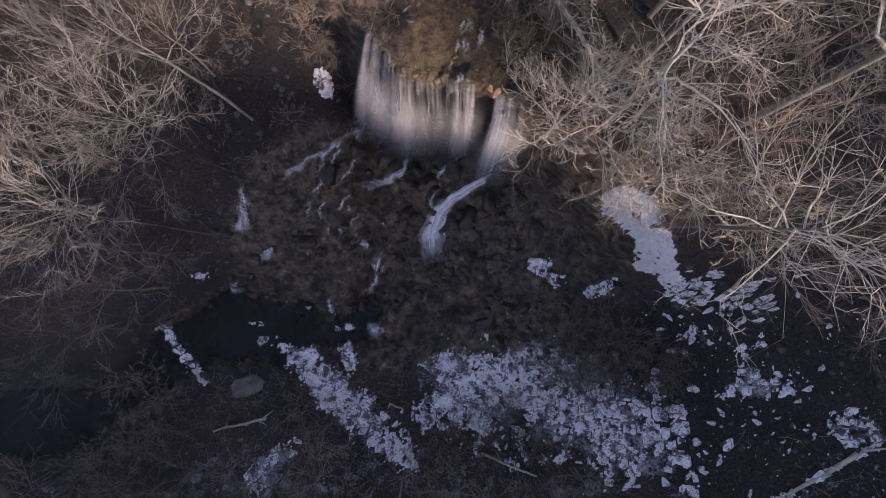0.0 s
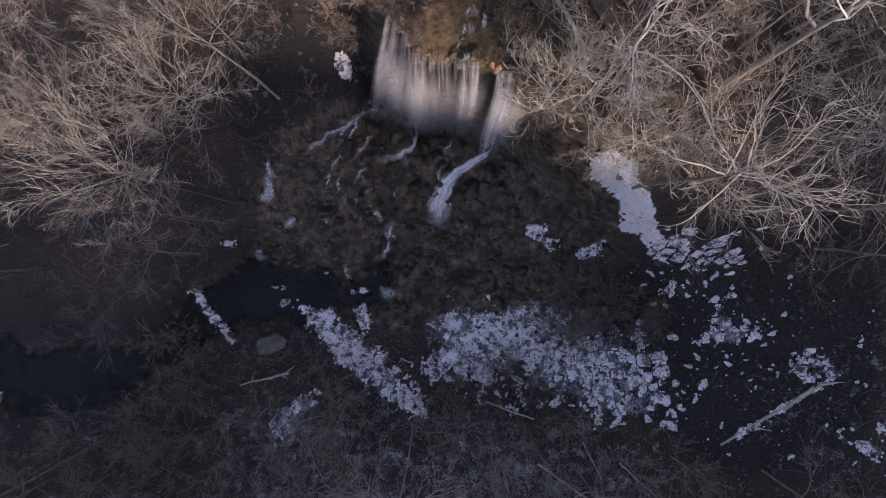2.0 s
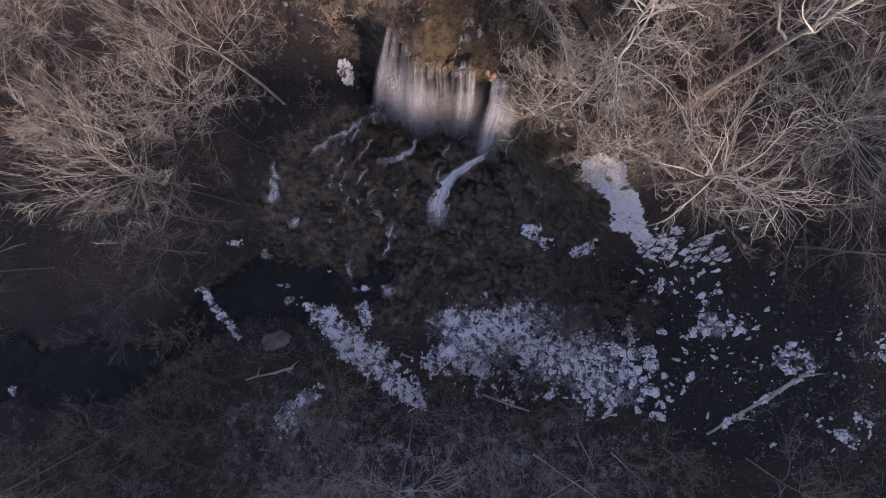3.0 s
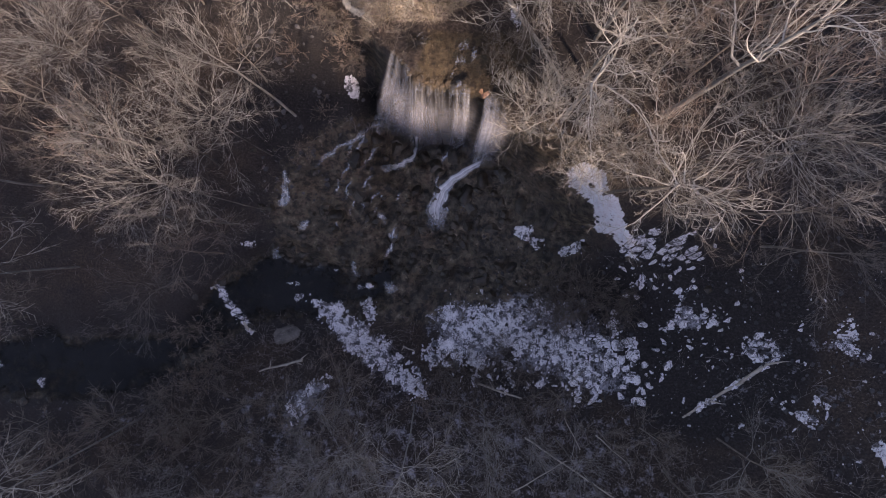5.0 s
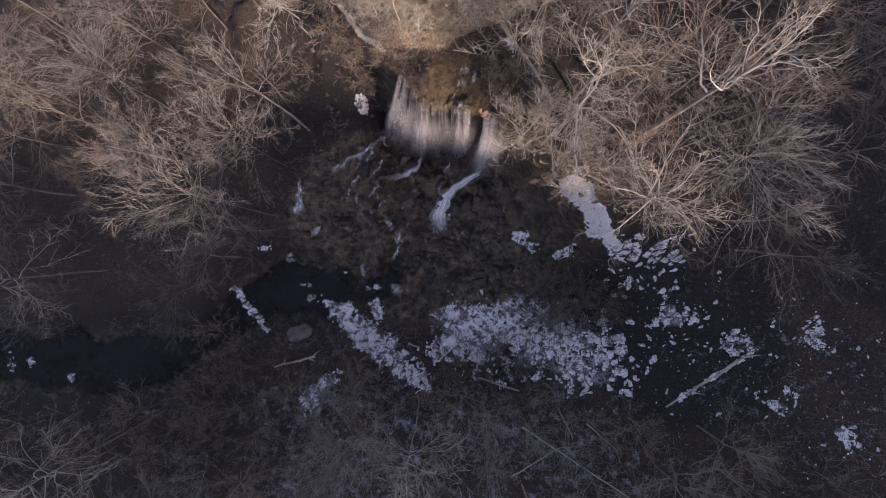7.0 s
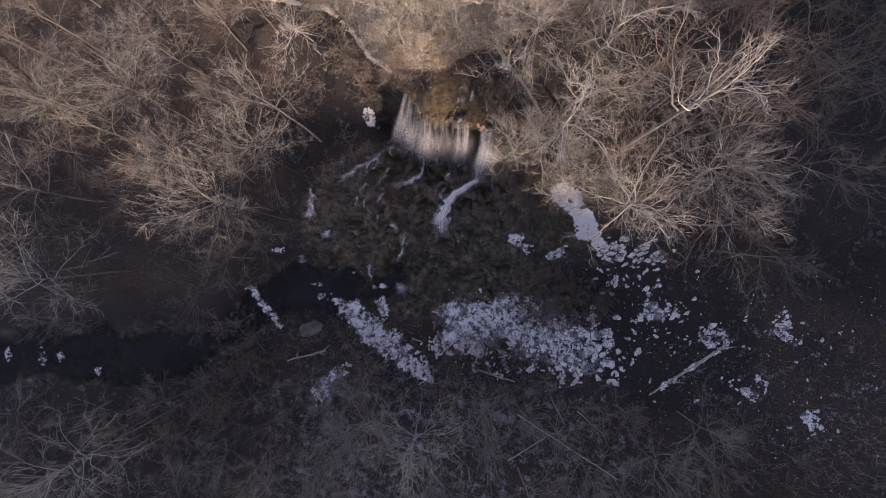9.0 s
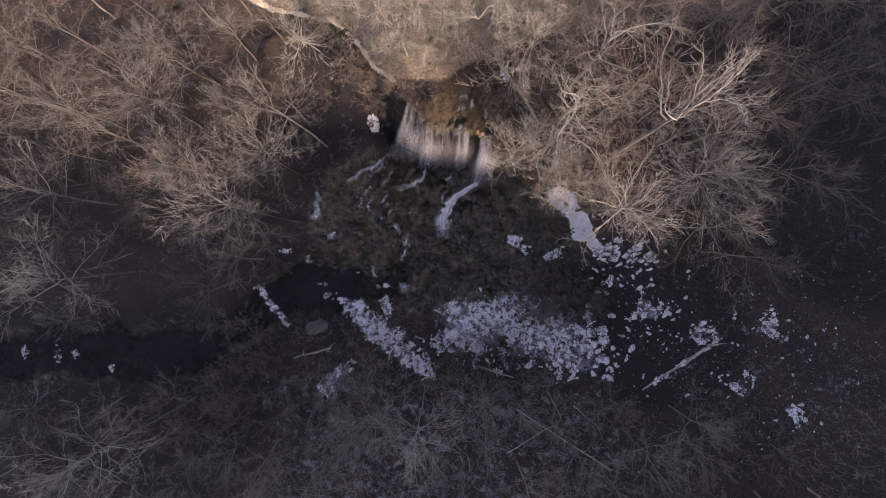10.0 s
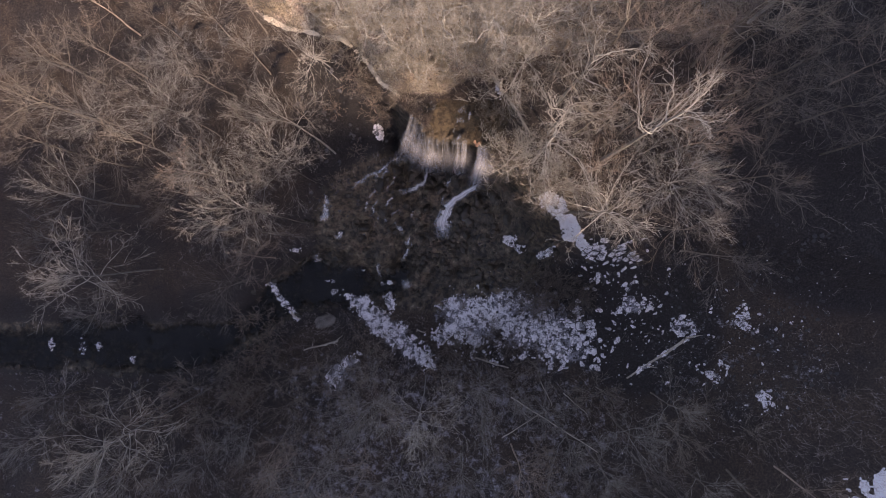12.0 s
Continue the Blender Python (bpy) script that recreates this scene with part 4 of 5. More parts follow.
def bare_tree(seed, tall, clear, limbs, reach, bark, twig_mat, label, crooked=0.1, mids=7, twigs=7, fine=3, lean=0.02, group="bare trees", spread=52, up=0.05, thick=1.0, fork=34, foot=None, name="bare_tree"):
    """tall: length of the trunk line; clear: share of it without limbs; reach: length of the limbs; fork: angle of the side shoots."""
    r = np.random.default_rng(seed)
    tree = new(name)
    trunk = lines(r, np.array([[0, 0, -0.4]]), np.array([[r.normal(0, lean), r.normal(0, lean), 1.0]]), np.array([tall]), 8, 0.04, 0.03)
    # the trunk wanders, but ends above its foot
    trunk[0, :, :2] -= np.linspace(0, 1, 8)[:, None] ** 1.3 * trunk[0, -1, :2]
    r0 = 0.0125 * tall * thick
    v, q = tubes(trunk, np.linspace(r0, r0 * 0.3, 8)[None], 8)
    part("trunk", mesh_of("trunk", v, q, foot or bark), tree)
    at, way, s = sprout(r, trunk, limbs, clear, 1.0, spread)
    # limbs leave the trunk all round, one after the other
    turn = np.arange(limbs) * 2.4 + r.uniform(-0.4, 0.4, limbs)
    lean_out = np.radians((spread + 16 + r.normal(0, 8, limbs) - 48 * ((s - clear) / (1 - clear)) ** 1.5).clip(6, 88))
    way = np.stack([np.cos(turn) * np.sin(lean_out), np.sin(turn) * np.sin(lean_out), np.cos(lean_out)], -1)
    size = reach * (1.15 - 0.35 * (s - clear) / (1 - clear)) * r.uniform(0.75, 1.2, limbs)
    main = lines(r, at, way, size, 9, crooked, up)
    sb, wb, pb = sprout(r, main, mids, 0.18, 1.0, fork)
    lb = np.repeat(size, mids) * (0.74 - 0.46 * pb) * r.uniform(0.6, 1.25, len(sb))
    mid = lines(r, sb, wb, lb, 6, crooked, up * 0.7)
    st, wt, pt = sprout(r, mid, twigs, 0.12, 1.0, fork)
    lt = np.repeat(lb, twigs) * (0.64 - 0.36 * pt) * r.uniform(0.6, 1.3, len(st))
    tw = lines(r, st, wt, lt, 3, crooked, up * 0.5)
    for n in range(limbs):
        rl = r0 * 0.29 * (size[n] / reach)
        k = mids * twigs
        v, q = joined([tubes(main[n:n + 1], np.linspace(rl, rl * 0.16, 9)[None], 6),
                       tubes(mid[n * mids:n * mids + mids], np.tile(np.linspace(rl * 0.34, 0.012, 6), (mids, 1)), 3),
                       tubes(tw[n * k:n * k + k], np.tile(np.linspace(max(rl * 0.2, 0.014), 0.008, 3), (k, 1)), 3, 2)])
        part("limb", mesh_of("limb", v, q, bark), tree)
    sf, wf_, pf = sprout(r, tw, fine, 0.1, 1.0, fork)
    lf = np.repeat(lt, fine) * (0.75 - 0.3 * pf) * r.uniform(0.6, 1.4, len(sf))
    fi = lines(r, sf, wf_, lf, 2, 0.1, 0.03)
    v, q = spikes(fi, 0.009)
    part("crown", mesh_of("crown", v, q, twig_mat), tree, "haze of fine bare twigs")
    return tagged(tree, label, "tree", group)


L_WHITE = "tall bare sycamore with crooked pale limbs"
L_GREY = "bare grey-barked tree with a dense twiggy crown"
L_RED = "bare reddish-brown tree with fine twigs"
L_SMALL = "small bare tree with spreading fine twigs"
L_FAN = "bare tree with long pale limbs spread like a fan"
KINDS = {
    "white": bare_tree(1, 17.5, 0.58, 9, 7.2, BARK_WHITE, TWIG_TAN, L_WHITE, 0.24, 6, 6, 3, thick=1.25, fork=40, foot=BARK_GREY),
    "white2": bare_tree(2, 16.5, 0.55, 8, 6.6, BARK_WHITE, TWIG_PALE, L_WHITE, 0.25, 6, 6, 3, thick=1.2, fork=40, foot=BARK_GREY),
    "white3": bare_tree(12, 17.0, 0.8, 10, 6.2, BARK_WHITE, TWIG_TAN, L_FAN, 0.21, 6, 6, 3, spread=62, up=0.02, thick=0.85, fork=40, foot=BARK_DARK),
    "ash": bare_tree(16, 16.5, 0.55, 10, 6.6, BARK_GREY, TWIG_GREY, "tall bare grey tree leaning over the bank", 0.16, spread=58, thick=0.9, fork=34),
    "fan": bare_tree(14, 16.0, 0.9, 20, 6.2, BARK_GREY, TWIG_GREY, "bare grey tree with limbs rayed like a brush", 0.13, 6, 7, 3, spread=60, up=0.03, thick=0.36, fork=33, foot=BARK_DARK),
    "brushy": bare_tree(15, 15.0, 0.78, 18, 5.2, BARK_GREY, TWIG_GREY, "bare tree with a dense round crown of grey twigs", 0.13, 6, 7, 4, spread=60, up=0.04, thick=0.4, fork=36, foot=BARK_DARK),
    "birch": bare_tree(17, 16.0, 0.72, 13, 5.2, BARK_WHITE, TWIG_PALE, "slender pale bare tree with crooked fine limbs", 0.18, 6, 6, 3, spread=60, up=0.03, thick=0.5, fork=38, foot=BARK_GREY),
    "tan": bare_tree(21, 16.5, 0.5, 9, 6.4, BARK_TAN, TWIG_TAN, L_GREY, 0.15, foot=BARK_DARK),
    "grey": bare_tree(3, 14.5, 0.5, 10, 5.8, BARK_GREY, TWIG_GREY, L_GREY, 0.12, up=0.06, thick=0.8, fork=30, foot=BARK_DARK),
    "grey2": bare_tree(4, 13.5, 0.45, 10, 5.4, BARK_GREY, TWIG_TAN, L_GREY, 0.11, up=0.07, thick=0.8, fork=30, foot=BARK_DARK),
    "red": bare_tree(5, 13.0, 0.48, 9, 5.4, BARK_RED, TWIG_RED, L_RED, 0.13, thick=0.8, fork=31),
    "small": bare_tree(6, 6.0, 0.3, 9, 3.5, BARK_TAN, TWIG_TAN, L_SMALL, 0.13, 6, 5, 5),
    "pale": bare_tree(31, 6.2, 0.28, 9, 3.7, BARK_WHITE, TWIG_PALE, "small pale-limbed bare tree leaning from the cliff edge", 0.19, 6, 5, 5, spread=58),
    # bark and twigs coloured darker than the other trees' to stand in for shade
    "dark": bare_tree(33, 14.0, 0.48, 9, 5.8, BARK_DARK, TWIG_GREY, "bare tree, its bark darkened to stand in for shade", 0.13, thick=0.8, fork=31),
    "brush": bare_tree(35, 1.6, 0.05, 9, 2.0, BARK_TAN, TWIG_TAN, "tan brushwood shrub below the plateau rim", 0.16, 5, 5, 4, group="bare shrubs", spread=48, name="bare_shrub"),
    "thicket": bare_tree(9, 2.0, 0.05, 8, 2.6, BARK_DARK, TWIG_TAN, "bare grey twiggy thicket over patchy snow", 0.18, 6, 5, 4, group="bare shrubs", spread=55, name="bare_shrub"),
    "shrub": bare_tree(7, 1.8, 0.05, 8, 2.3, BARK_RED, TWIG_RED, "bare twiggy shrub on the slope", 0.18, 5, 5, 4, group="bare shrubs", spread=50, name="bare_shrub"),
}
TALL = {"birch": 16.0, "ash": 16.5, "white": 17.5, "white2": 16.5, "white3": 17.0, "fan": 16.0, "brushy": 15.0, "tan": 16.5, "grey": 14.5, "grey2": 13.5, "red": 13.0, "small": 6.0, "pale": 6.2, "dark": 14.0}
placed = set()


def plant(kind, x, y, size=1.0, turn=None, top=None, wide=1.0):
    """Sets a tree on the ground; top: where its trunk ends, for one that leans or is tall for its kind."""
    src = KINDS[kind]
    turn = (x * 37.7 + y * 91.3) % 6.28 if turn is None else turn
    foot = Vector((x, y, ground(x, y)))
    spin = Matrix.Rotation(turn, 4, "Z")
    if top is None:
        tilt = Matrix.Rotation(0.05 * math.sin(x * 3.1), 4, "X") @ Matrix.Rotation(0.05 * math.sin(y * 2.3), 4, "Y")
        m, grown = Matrix.Translation(foot) @ tilt @ spin @ Matrix.Diagonal((size, size, size, 1)), Matrix.Identity(4)
    else:
        # the trunk leans, the crown stays level
        axis = Vector(top) - foot
        lean = Matrix(((1, 0, axis.x / axis.z, 0), (0, 1, axis.y / axis.z, 0), (0, 0, 1, 0), (0, 0, 0, 1)))
        m, grown = Matrix.Translation(foot), lean @ spin @ Matrix.Diagonal((wide, wide, axis.z / (TALL[kind] * 0.95), 1))
    if kind in placed:
        keepm = src.matrix_basis.copy()
        src.matrix_basis = Matrix.Identity(4)
        ob = copy_thing(src, m)
        src.matrix_basis = keepm
    else:
        placed.add(kind)
        ob = src
        ob.matrix_basis = m
    for piece in ob.children:
        piece.matrix_parent_inverse = grown
    return ob


# the trees that stand out: kind, foot, end of the trunk, width of the crown
MARKED = [("ash", (-15.6, 13.8), (-20.4, 16.6, 17.0), 0.85), ("fan", (-20.8, 4.2), (-25.0, 5.4, 15.6), 1.05), ("brushy", (-18.8, 9.9), (-20.7, 11.5, 17.5), 0.95), ("brushy", (-28.4, 9.9), (-30.4, 10.7, 15.8), 0.95),
          ("fan", (-31.5, 16.0), (-34.8, 17.9, 15.0), 0.95), ("birch", (-14.4, 23.0), (-16.3, 24.0, 16.4), 0.9), ("ash", (-46.5, 6.8), (-50.2, 7.6, 12.2), 0.9), ("birch", (-44.5, -2.8), (-47.6, -3.1, 13.5), 1.35),
          ("fan", (-42.0, 16.0), (-44.8, 17.2, 12.6), 0.95), ("fan", (-31.2, 23.0), (-34.4, 24.4, 12.5), 0.9), ("tan", (-51.0, 24.5), (-54.2, 25.9, 9.5), 0.9),
          ("white", (10.3, 10.4), (11.0, 11.6, 32.4), 0.8), ("white2", (12.0, 13.6), (13.0, 14.5, 31.6), 0.75), ("white3", (15.2, 4.6), (16.3, 3.8, 31.6), 1.0), ("pale", (7.6, 10.6), (8.2, 11.1, 27.2), 0.85),
          ("white", (18.2, 10.4), (21.5, 12.4, 36.4), 0.95), ("white2", (12.8, 16.8), (14.2, 18.2, 34.6), 0.8), ("tan", (12.4, 20.2), (13.5, 21.4, 30.0), 0.8), ("birch", (7.7, 19.2), (8.1, 19.4, 31.0), 0.9),
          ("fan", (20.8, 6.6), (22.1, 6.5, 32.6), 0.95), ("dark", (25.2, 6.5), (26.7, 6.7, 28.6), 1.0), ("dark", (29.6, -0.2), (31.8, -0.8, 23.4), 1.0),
          ("birch", (-3.0, -18.8), (-3.2, -20.2, 23.0), 1.0), ("brushy", (-7.6, -16.8), (-8.9, -18.8, 20.5), 0.95), ("fan", (-12.8, -24.4), (-14.1, -26.3, 20.5), 1.0), ("birch", (-37.2, -21.6), (-39.8, -23.0, 21.5), 1.25)]
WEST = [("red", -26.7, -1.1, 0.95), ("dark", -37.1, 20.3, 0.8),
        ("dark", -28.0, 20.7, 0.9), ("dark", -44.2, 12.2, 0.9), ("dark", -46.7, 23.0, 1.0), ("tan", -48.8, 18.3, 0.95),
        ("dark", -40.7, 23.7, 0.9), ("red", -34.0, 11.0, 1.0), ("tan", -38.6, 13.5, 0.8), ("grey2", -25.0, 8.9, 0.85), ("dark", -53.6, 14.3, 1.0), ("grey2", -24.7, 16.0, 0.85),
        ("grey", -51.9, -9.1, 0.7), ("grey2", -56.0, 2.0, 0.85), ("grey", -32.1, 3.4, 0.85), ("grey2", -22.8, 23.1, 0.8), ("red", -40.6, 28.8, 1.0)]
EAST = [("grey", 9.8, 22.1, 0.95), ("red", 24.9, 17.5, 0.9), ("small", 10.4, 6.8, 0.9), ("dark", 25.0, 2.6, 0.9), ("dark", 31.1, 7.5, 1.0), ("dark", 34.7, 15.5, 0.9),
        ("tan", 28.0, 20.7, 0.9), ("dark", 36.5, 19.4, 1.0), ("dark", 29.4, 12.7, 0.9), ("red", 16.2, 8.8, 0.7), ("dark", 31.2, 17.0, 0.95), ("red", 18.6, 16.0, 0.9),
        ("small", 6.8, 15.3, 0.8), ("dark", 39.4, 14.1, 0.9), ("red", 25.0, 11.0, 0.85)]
SLOPE = [("pale", 7.4, 10.4, 1.1), ("pale", 9.2, 9.6, 1.25), ("small", 11.0, 8.6, 1.2), ("pale", 12.6, 7.4, 1.2), ("pale", 14.2, 7.4, 1.3), ("small", 16.4, 6.2, 1.2),
         ("pale", 11.4, 10.2, 1.2), ("small", 8.6, 7.8, 0.9), ("pale", 18.4, 4.6, 1.2), ("small", 20.4, 3.4, 1.2), ("tan", 14.8, 13.4, 0.8)]
TOP = [("birch", -2.8, 22.8, 0.75), ("white2", -0.2, 23.2, 0.75), ("white2", 4.6, 23.2, 0.85), ("birch", -6.6, 24.4, 0.75), ("tan", -12.2, 29.5, 0.9), ("birch", -4.8, 27.4, 0.9), ("white2", -16.0, 31.0, 0.8), ("tan", -20.0, 31.0, 0.9), ("white2", 3.0, 27.0, 0.85), ("birch", -10.2, 26.8, 0.75), ("white2", -1.4, 28.6, 0.85), ("tan", -8.4, 30.6, 0.9), ("birch", 7.6, 24.6, 0.9),
       ("pale", -4.0, 20.8, 1.1), ("white2", -6.2, 23.6, 0.5), ("pale", 1.4, 21.6, 1.2), ("white2", -1.8, 26.0, 0.6), ("pale", 3.6, 24.2, 1.4), ("white2", 6.2, 22.0, 0.6), ("pale", 6.4, 18.6, 1.2),
       ("pale", -9.4, 25.6, 1.2), ("tan", -4.6, 27.2, 0.75), ("pale", -0.6, 23.0, 1.0), ("tan", 1.6, 25.4, 0.8), ("small", 4.6, 21.0, 1.2), ("pale", -12.8, 29.6, 1.3), ("small", 7.6, 20.4, 1.3), ("small", 7.8, 17.4, 1.1),
       ("pale", 2.7, 23.3, 1.1), ("pale", 5.5, 24.6, 1.3), ("grey", 12.2, 19.5, 0.8), ("white2", 9.0, 26.0, 0.7),
       ("white2", -9.6, 28.4, 0.6), ("pale", -7.4, 26.4, 1.3), ("pale", -3.0, 24.0, 1.1), ("white3", -1.0, 28.4, 0.6), ("white", 4.6, 27.0, 0.65), ("white3", 8.4, 22.6, 0.75)]
BRUSHWOOD = [("brush", -5.2, 20.2, 0.9), ("pale", -5.8, 20.9, 0.8), ("pale", -2.2, 19.7, 0.8), ("brush", -3.0, 21.6, 1.0), ("brush", 4.2, 15.6, 0.6), ("brush", 5.0, 16.6, 0.8), ("brush", 4.6, 14.2, 0.5), ("brush", 5.7, 15.2, 0.7), ("brush", -13.8, 25.6, 1.1), ("brush", -12.4, 24.2, 1.2), ("brush", -11.6, 22.6, 1.1), ("brush", -10.4, 21.2, 1.2), ("brush", -9.2, 20.0, 1.1), ("brush", -8.2, 18.8, 1.2), ("brush", -7.2, 17.8, 1.1),
             ("brush", -6.4, 16.8, 1.0), ("brush", -8.8, 18.0, 1.0), ("brush", -10.8, 20.2, 1.0), ("pale", 5.5, 13.1, 0.35), ("pale", 6.1, 12.4, 0.3), ("brush", -3.4, 17.4, 0.9), ("brush", -4.4, 18.2, 1.0), ("shrub", -9.0, 18.4, 1.2),
             ("brush", -5.6, 17.6, 0.9), ("brush", -2.0, 14.3, 0.3), ("brush", -1.3, 13.7, 0.28), ("brush", -0.7, 13.5, 0.22), ("brush", -3.0, 15.4, 0.3)]
SOUTH = [("grey", -45.1, -30.9, 0.9), ("grey2", -57.1, -22.0, 0.9), ("small", -39.1, -20.9, 1.2),
         ("grey", -27.7, -25.8, 0.8), ("small", -22.6, -23.0, 1.2), ("grey2", 5.4, -22.8, 0.9), ("grey", 12.1, -20.6, 0.8), ("grey2", 14.8, -23.5, 0.9), ("grey", 21.6, -21.8, 0.85),
         ("grey2", -34.4, -30.2, 0.9), ("red", -22.8, -30.7, 0.9), ("grey", 2.5, -28.5, 0.9), ("red", 9.1, -27.3, 1.0), ("grey", -58.4, -26.2, 0.9),
         ("small", -42.7, -25.8, 1.3), ("small", 27.5, -22.1, 1.2), ("small", -30.6, -20.4, 1.1), ("grey", -6.0, -29.8, 1.0), ("grey2", 18.4, -26.0, 0.9)]
spots = [foot for _, foot, _, _ in MARKED] + [(x, y) for _, x, y, _ in WEST + EAST + SLOPE + TOP + BRUSHWOOD + SOUTH]
for kind, x, y, size in WEST + EAST + SLOPE + TOP + BRUSHWOOD + SOUTH:
    plant(kind, x, y, size)


for kind, foot, top, wide in MARKED:
    plant(kind, *foot, top=top, wide=wide)


def fill(x0, x1, y0, y1, count, kinds, apart, lo, hi, seed):
    """The wood between the trees above, no two closer than apart."""
    r = random.Random(seed)
    tries = 0
    while count and tries < 4000:
        tries += 1
        x, y = r.uniform(x0, x1), r.uniform(y0, y1)
        if any(math.hypot(x - a, y - b) < apart for a, b in spots):
            continue
        far, w = (float(v[0]) for v in along(np.array([x]), np.array([y]), BED_X, BED_Y, BED_W))
        d = float(edge_distance(np.array([x]), np.array([y]))[0])
        if far < w + 3.5 or (abs(x - 2) < 8 and -3 < d < 9) or math.hypot((x - 1) / 1.35, y - 0) < 14 or (14 < x < 40 and -18 < y < 0) or (-47 < x < -34 and -10 < y < 3) or (-26 < x < -13 and -16 < y < -7) or abs((x + 9.0) * 0.6 + (y + 12.5) * 0.8) < 3.0 and -17 < x < -1:
            continue
        spots.append((x, y))
        plant(r.choice(kinds), x, y, r.uniform(lo, hi))
        count -= 1


fill(-56, -17, -7, 28, 14, ["dark", "dark", "small", "dark", "grey2"], 3.6, 0.65, 1.0, 3)
fill(-54, 36, -33, -13, 22, ["small", "tan", "dark", "small"], 3.0, 0.6, 1.0, 9)
fill(16, 27, 4, 15, 6, ["small", "red", "pale", "tan"], 2.6, 0.8, 1.1, 14)
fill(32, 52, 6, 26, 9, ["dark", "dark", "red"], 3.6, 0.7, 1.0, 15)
fill(9, 38, 20, 36, 24, ["white2", "tan", "tan", "red", "grey2"], 2.8, 0.7, 1.0, 19)
fill(-48, -6, -25, -9, 16, ["small", "small", "shrub"], 3.0, 0.8, 1.3, 6)
fill(-56, 38, -33, -17, 22, ["grey", "grey2", "small", "small", "red"], 3.8, 0.6, 0.95, 5)

# shrubs along the banks
SHRUBS = [(-12.5, 14.0, 0.8), (-15.0, 10.4, 0.9), (-14.2, 19.0, 0.9), (-11.0, 21.0, 1.0), (-7.6, 18.0, 1.0), (-5.6, 18.6, 1.0), (-29.5, -10.0, 1.3), (-31.5, -11.0, 1.3), (-30.5, -16.6, 1.2), (-33.5, -17.5, 1.3), (-27.5, -12.2, 1.2), (-28, -15, 1.1), (11.6, -5.2, 1.3), (13.4, -7.6, 1.3), (16.2, -5.6, 1.4), (12.8, -4.6, 1.3), (14.6, -6.0, 1.4), (15.4, -3.8, 1.3), (17.5, -7.6, 1.3), (10.6, -6.4, 1.0)]
BANKS = [(7.0, -13.0, 1.0), (9.6, -14.2, 1.1), (11.6, -8.2, 1.2), (2.4, -14.6, 1.1), (13.6, -9.4, 1.0), (6.6, -10.8, 0.8), (18.6, -6.4, 1.2), (19.0, -5.4, 1.1), (-13.6, -12.8, 1.1), (1.0, -15.0, 1.3), (5.0, -15.2, 1.2), (8.6, -17.5, 1.3), (-1.8, -17.4, 1.1), (9.0, 8.2, 1.0), (11.4, 5.4, 1.0), (13.6, 7.6, 1.1), (7.6, 9.8, 0.9)]
for x, y, s in SHRUBS + BANKS:
    plant("thicket" if x > 0 else "shrub", x, y, s)


# dry undergrowth on the slopes
def undergrowth(count, seed):
    r = np.random.default_rng(seed)
    x, y = r.uniform(-66, 58, count * 3), np.where(r.random(count * 3) < 0.72, r.uniform(-38, -10, count * 3), r.uniform(-12, 38, count * 3))
    d = edge_distance(x, y)
    wf2, ww2 = along(x, y, BED_X, BED_Y, BED_W)
    ok = (wf2 > ww2 + 1.2) & (np.hypot((x - 0) / 1.6, y - 2) > 10.5) & ~((np.abs(x - 2) < 6) & (d > -2) & (d < 12)) & (fbm(x, y, 7, 3, 77) > -0.12)
    ok &= ~((x > 8) & (y < 2) & (y > -16) & (r.random(len(x)) < 0.8))
    x, y = x[ok][:count], y[ok][:count]
    p = np.stack([x, y, height(x, y) - 0.05], -1)
    way = r.normal(0, 0.55, (len(x), 3)) + np.array([0, 0, 1.0])
    way /= np.linalg.norm(way, axis=1, keepdims=True)
    size = r.uniform(0.5, 1.9, len(x))
    stems = lines(r, p, way, size, 3, 0.2, 0.0)
    s1, w1, _ = sprout(r, stems, 3, 0.35, 1.0, 40)
    side = lines(r, s1, w1, np.repeat(size, 3) * 0.45, 2, 0.1, 0.0)
    v, q = joined([tubes(stems, np.tile(np.array([0.016, 0.012, 0.007]), (len(stems), 1)), 3, 2), tubes(side, np.tile(np.array([0.01, 0.006]), (len(side), 1)), 3, 2)])
    tagged(part("undergrowth", mesh_of("undergrowth", v, q, BRUSH)), "dry brown undergrowth and saplings on the slopes", "undergrowth", kind="stuff")


undergrowth(8000, 8)


def dry_grass(count, seed):
    r = np.random.default_rng(seed)
    x, y = r.uniform(-26, 10, count * 3), r.uniform(18, 36, count * 3)
    ok = (y > np.interp(x, TURF_X, TURF_Y) + 0.4) & (fbm(x, y, 1.6, 3, 51) > -0.05)
    x, y = x[ok][:count], y[ok][:count]
    p = np.stack([x, y, height(x, y) - 0.03], -1)
    way = r.normal(0, 0.7, (len(x), 3)) * np.array([1, 1, 0.4]) + np.array([0, 0, 0.55])
    way /= np.linalg.norm(way, axis=1, keepdims=True)
    v, q = spikes(np.stack([p, p + way * r.uniform(0.3, 1.7, (len(x), 1)) ** 1.3], 1), 0.028)
    tagged(part("dry_grass", mesh_of("dry_grass", v, q, STRAW)), "dry tan grass on the plateau above the falls", "grass", kind="stuff")


dry_grass(14000, 12)


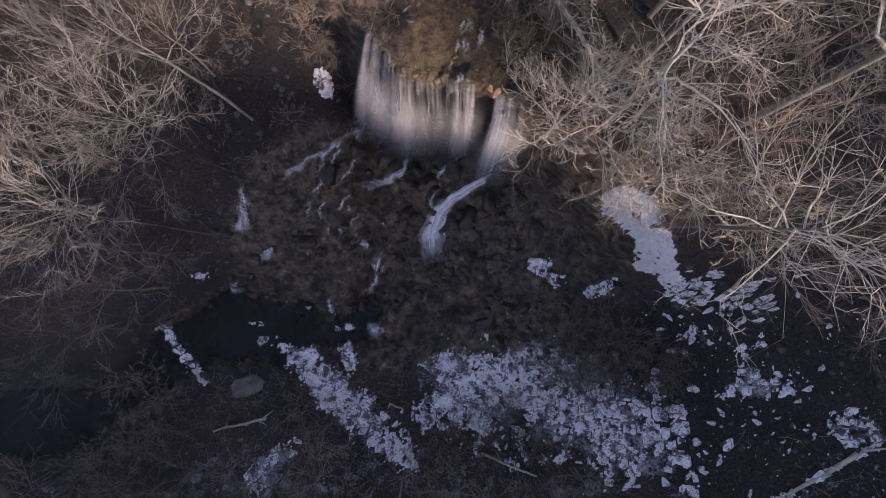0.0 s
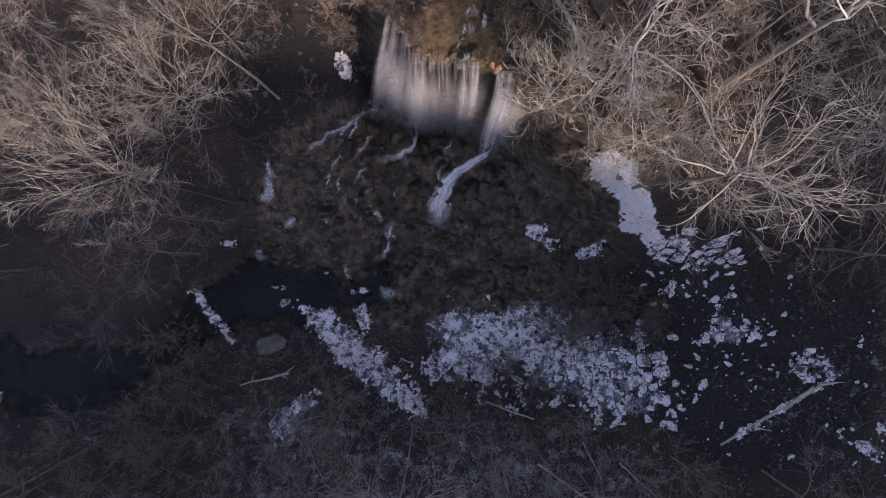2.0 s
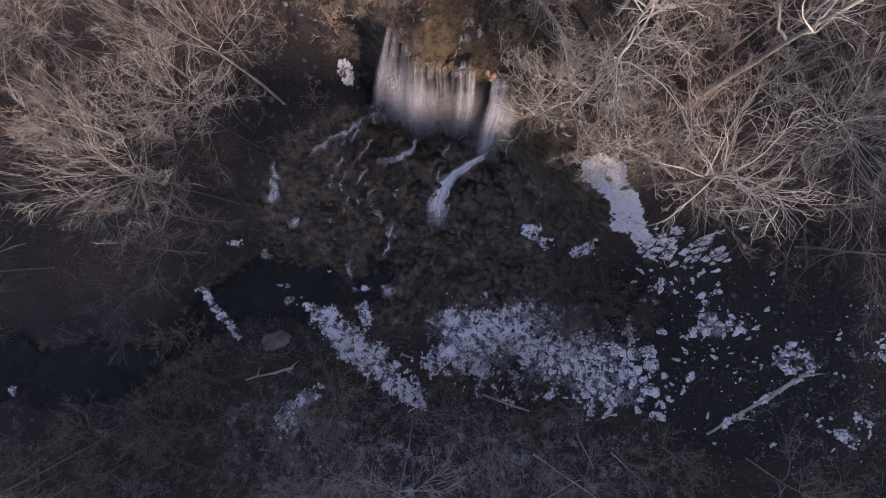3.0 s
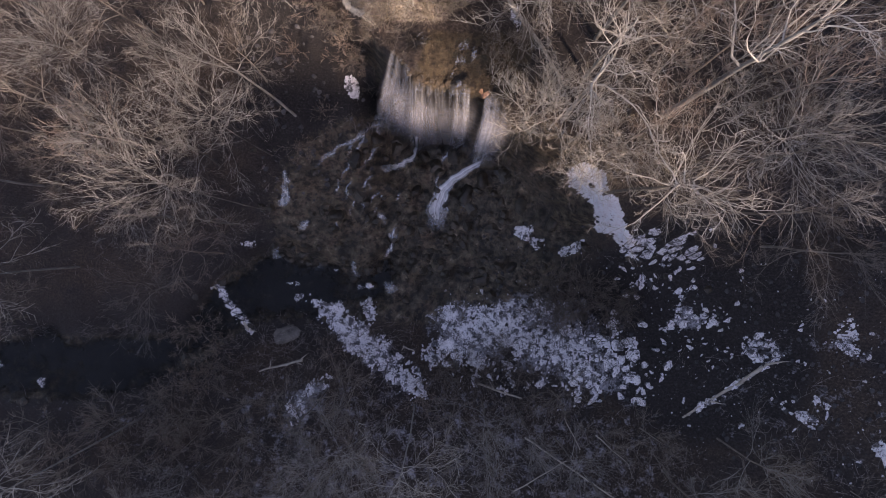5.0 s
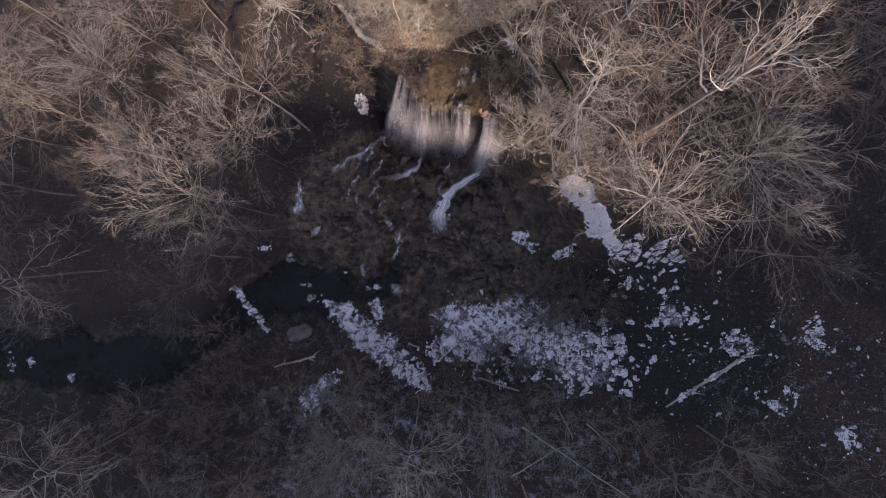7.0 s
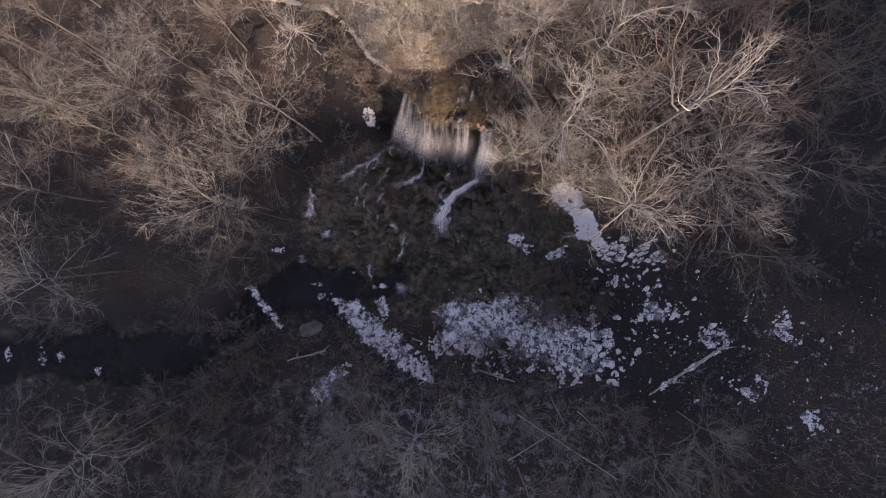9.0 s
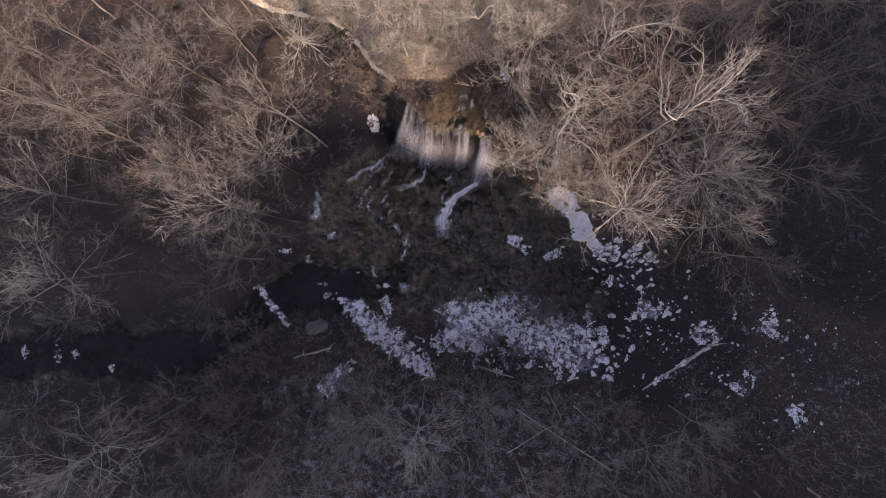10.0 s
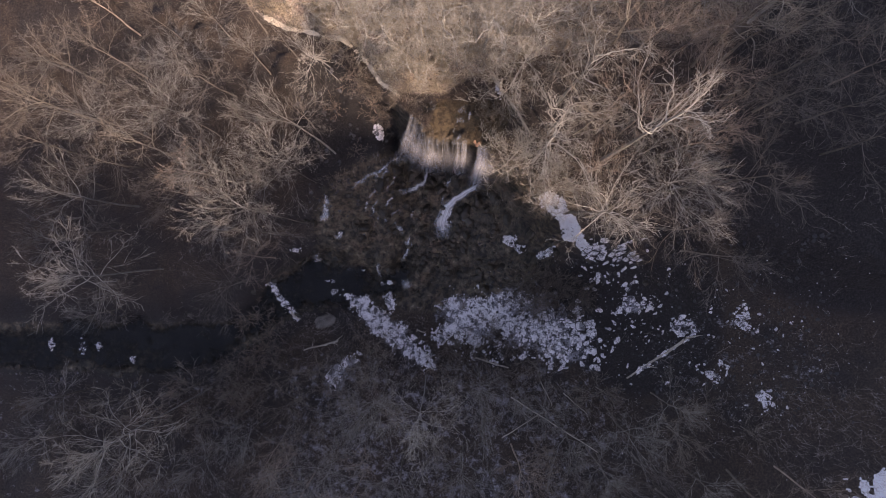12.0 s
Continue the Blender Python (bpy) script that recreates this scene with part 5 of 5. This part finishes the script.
# fallen timber
def fallen_log(a, b, r0, r1, material, label, snags=5, seed=0, lift=0.15):
    r = np.random.default_rng(seed)
    s = np.linspace(0, 1, 12)
    x, y = a[0] + (b[0] - a[0]) * s + 0.12 * fbm(s * 9, s * 0, 2, 2, seed), a[1] + (b[1] - a[1]) * s + 0.16 * fbm(s * 9, s * 0 + 5, 2, 2, seed)
    z = np.linspace(ground(*a), ground(*b), 12) * 0.4 + height(x, y) * 0.6 + lift
    line = np.stack([x, y, z], -1)[None]
    log = new("fallen_log")
    v, q = tubes(line, np.linspace(r0, r1, 12)[None], 7)
    part("stem", mesh_of("stem", v, q, material), log)
    st, wt, _ = sprout(r, line, snags, 0.3, 1.0, 45)
    wt[:, 2] = np.abs(wt[:, 2]) * 0.6
    br = lines(r, st, wt, r.uniform(0.6, 2.0, snags), 4, 0.15, 0.0)
    for n in range(snags):
        v, q = tubes(br[n:n + 1], np.linspace(r1 * 0.7, 0.012, 4)[None], 5)
        part("branch_stub", mesh_of("branch_stub", v, q, material), log)
    return tagged(log, label, "log", "fallen logs")


fallen_log((23.8, -17.0), (31.2, -11.4), 0.1, 0.2, DEAD_WOOD, "snow-covered fallen log on the talus slope", 4, 1, 0.05)
snow_patch(27.5, -14.2, 5.0, 0.24, 37, 0.6, 95, label="strip of snow along a fallen log")
fallen_log((-22.7, -15.8), (-17.0, -14.3), 0.1, 0.16, DEAD_WOOD, "weathered fallen log beside the pool", 4, 2)
fallen_log((-3.0, -12.9), (-4.6, -12.4), 0.06, 0.09, DEAD_WOOD, "short bleached log in the snow", 2, 3)
fallen_log((5.4, 20.6), (9.8, 13.6), 0.22, 0.1, DEAD_WOOD, "bleached dead tree fallen beside the creek", 16, 4, 0.5)
fallen_log((-28.4, -5.2), (-24.0, -10.6), 0.12, 0.2, DEAD_WOOD, "snow-dusted log at the edge of the pool", 3, 5)
fallen_log((9.2, -17.2), (4.4, -16.2), 0.08, 0.14, DEAD_WOOD, "pale fallen trunk at the edge of the snow", 3, 6)
fallen_log((9.2, -21.0), (19.6, -26.2), 0.1, 0.06, DEAD_WOOD, "long thin fallen trunk on the shaded slope", 5, 7, 0.5)
fallen_log((7.8, -26.5), (13.1, -22.4), 0.08, 0.05, DEAD_WOOD, "thin fallen trunk crossing another on the slope", 3, 8, 0.6)
fallen_log((13.3, -18.5), (14.5, -21.3), 0.06, 0.04, DEAD_WOOD, "thin fallen pole on the shaded slope", 2, 9, 0.4)
fallen_log((16.0, -19.6), (18.6, -21.7), 0.07, 0.04, DEAD_WOOD, "thin fallen pole on the shaded slope", 3, 10, 0.4)
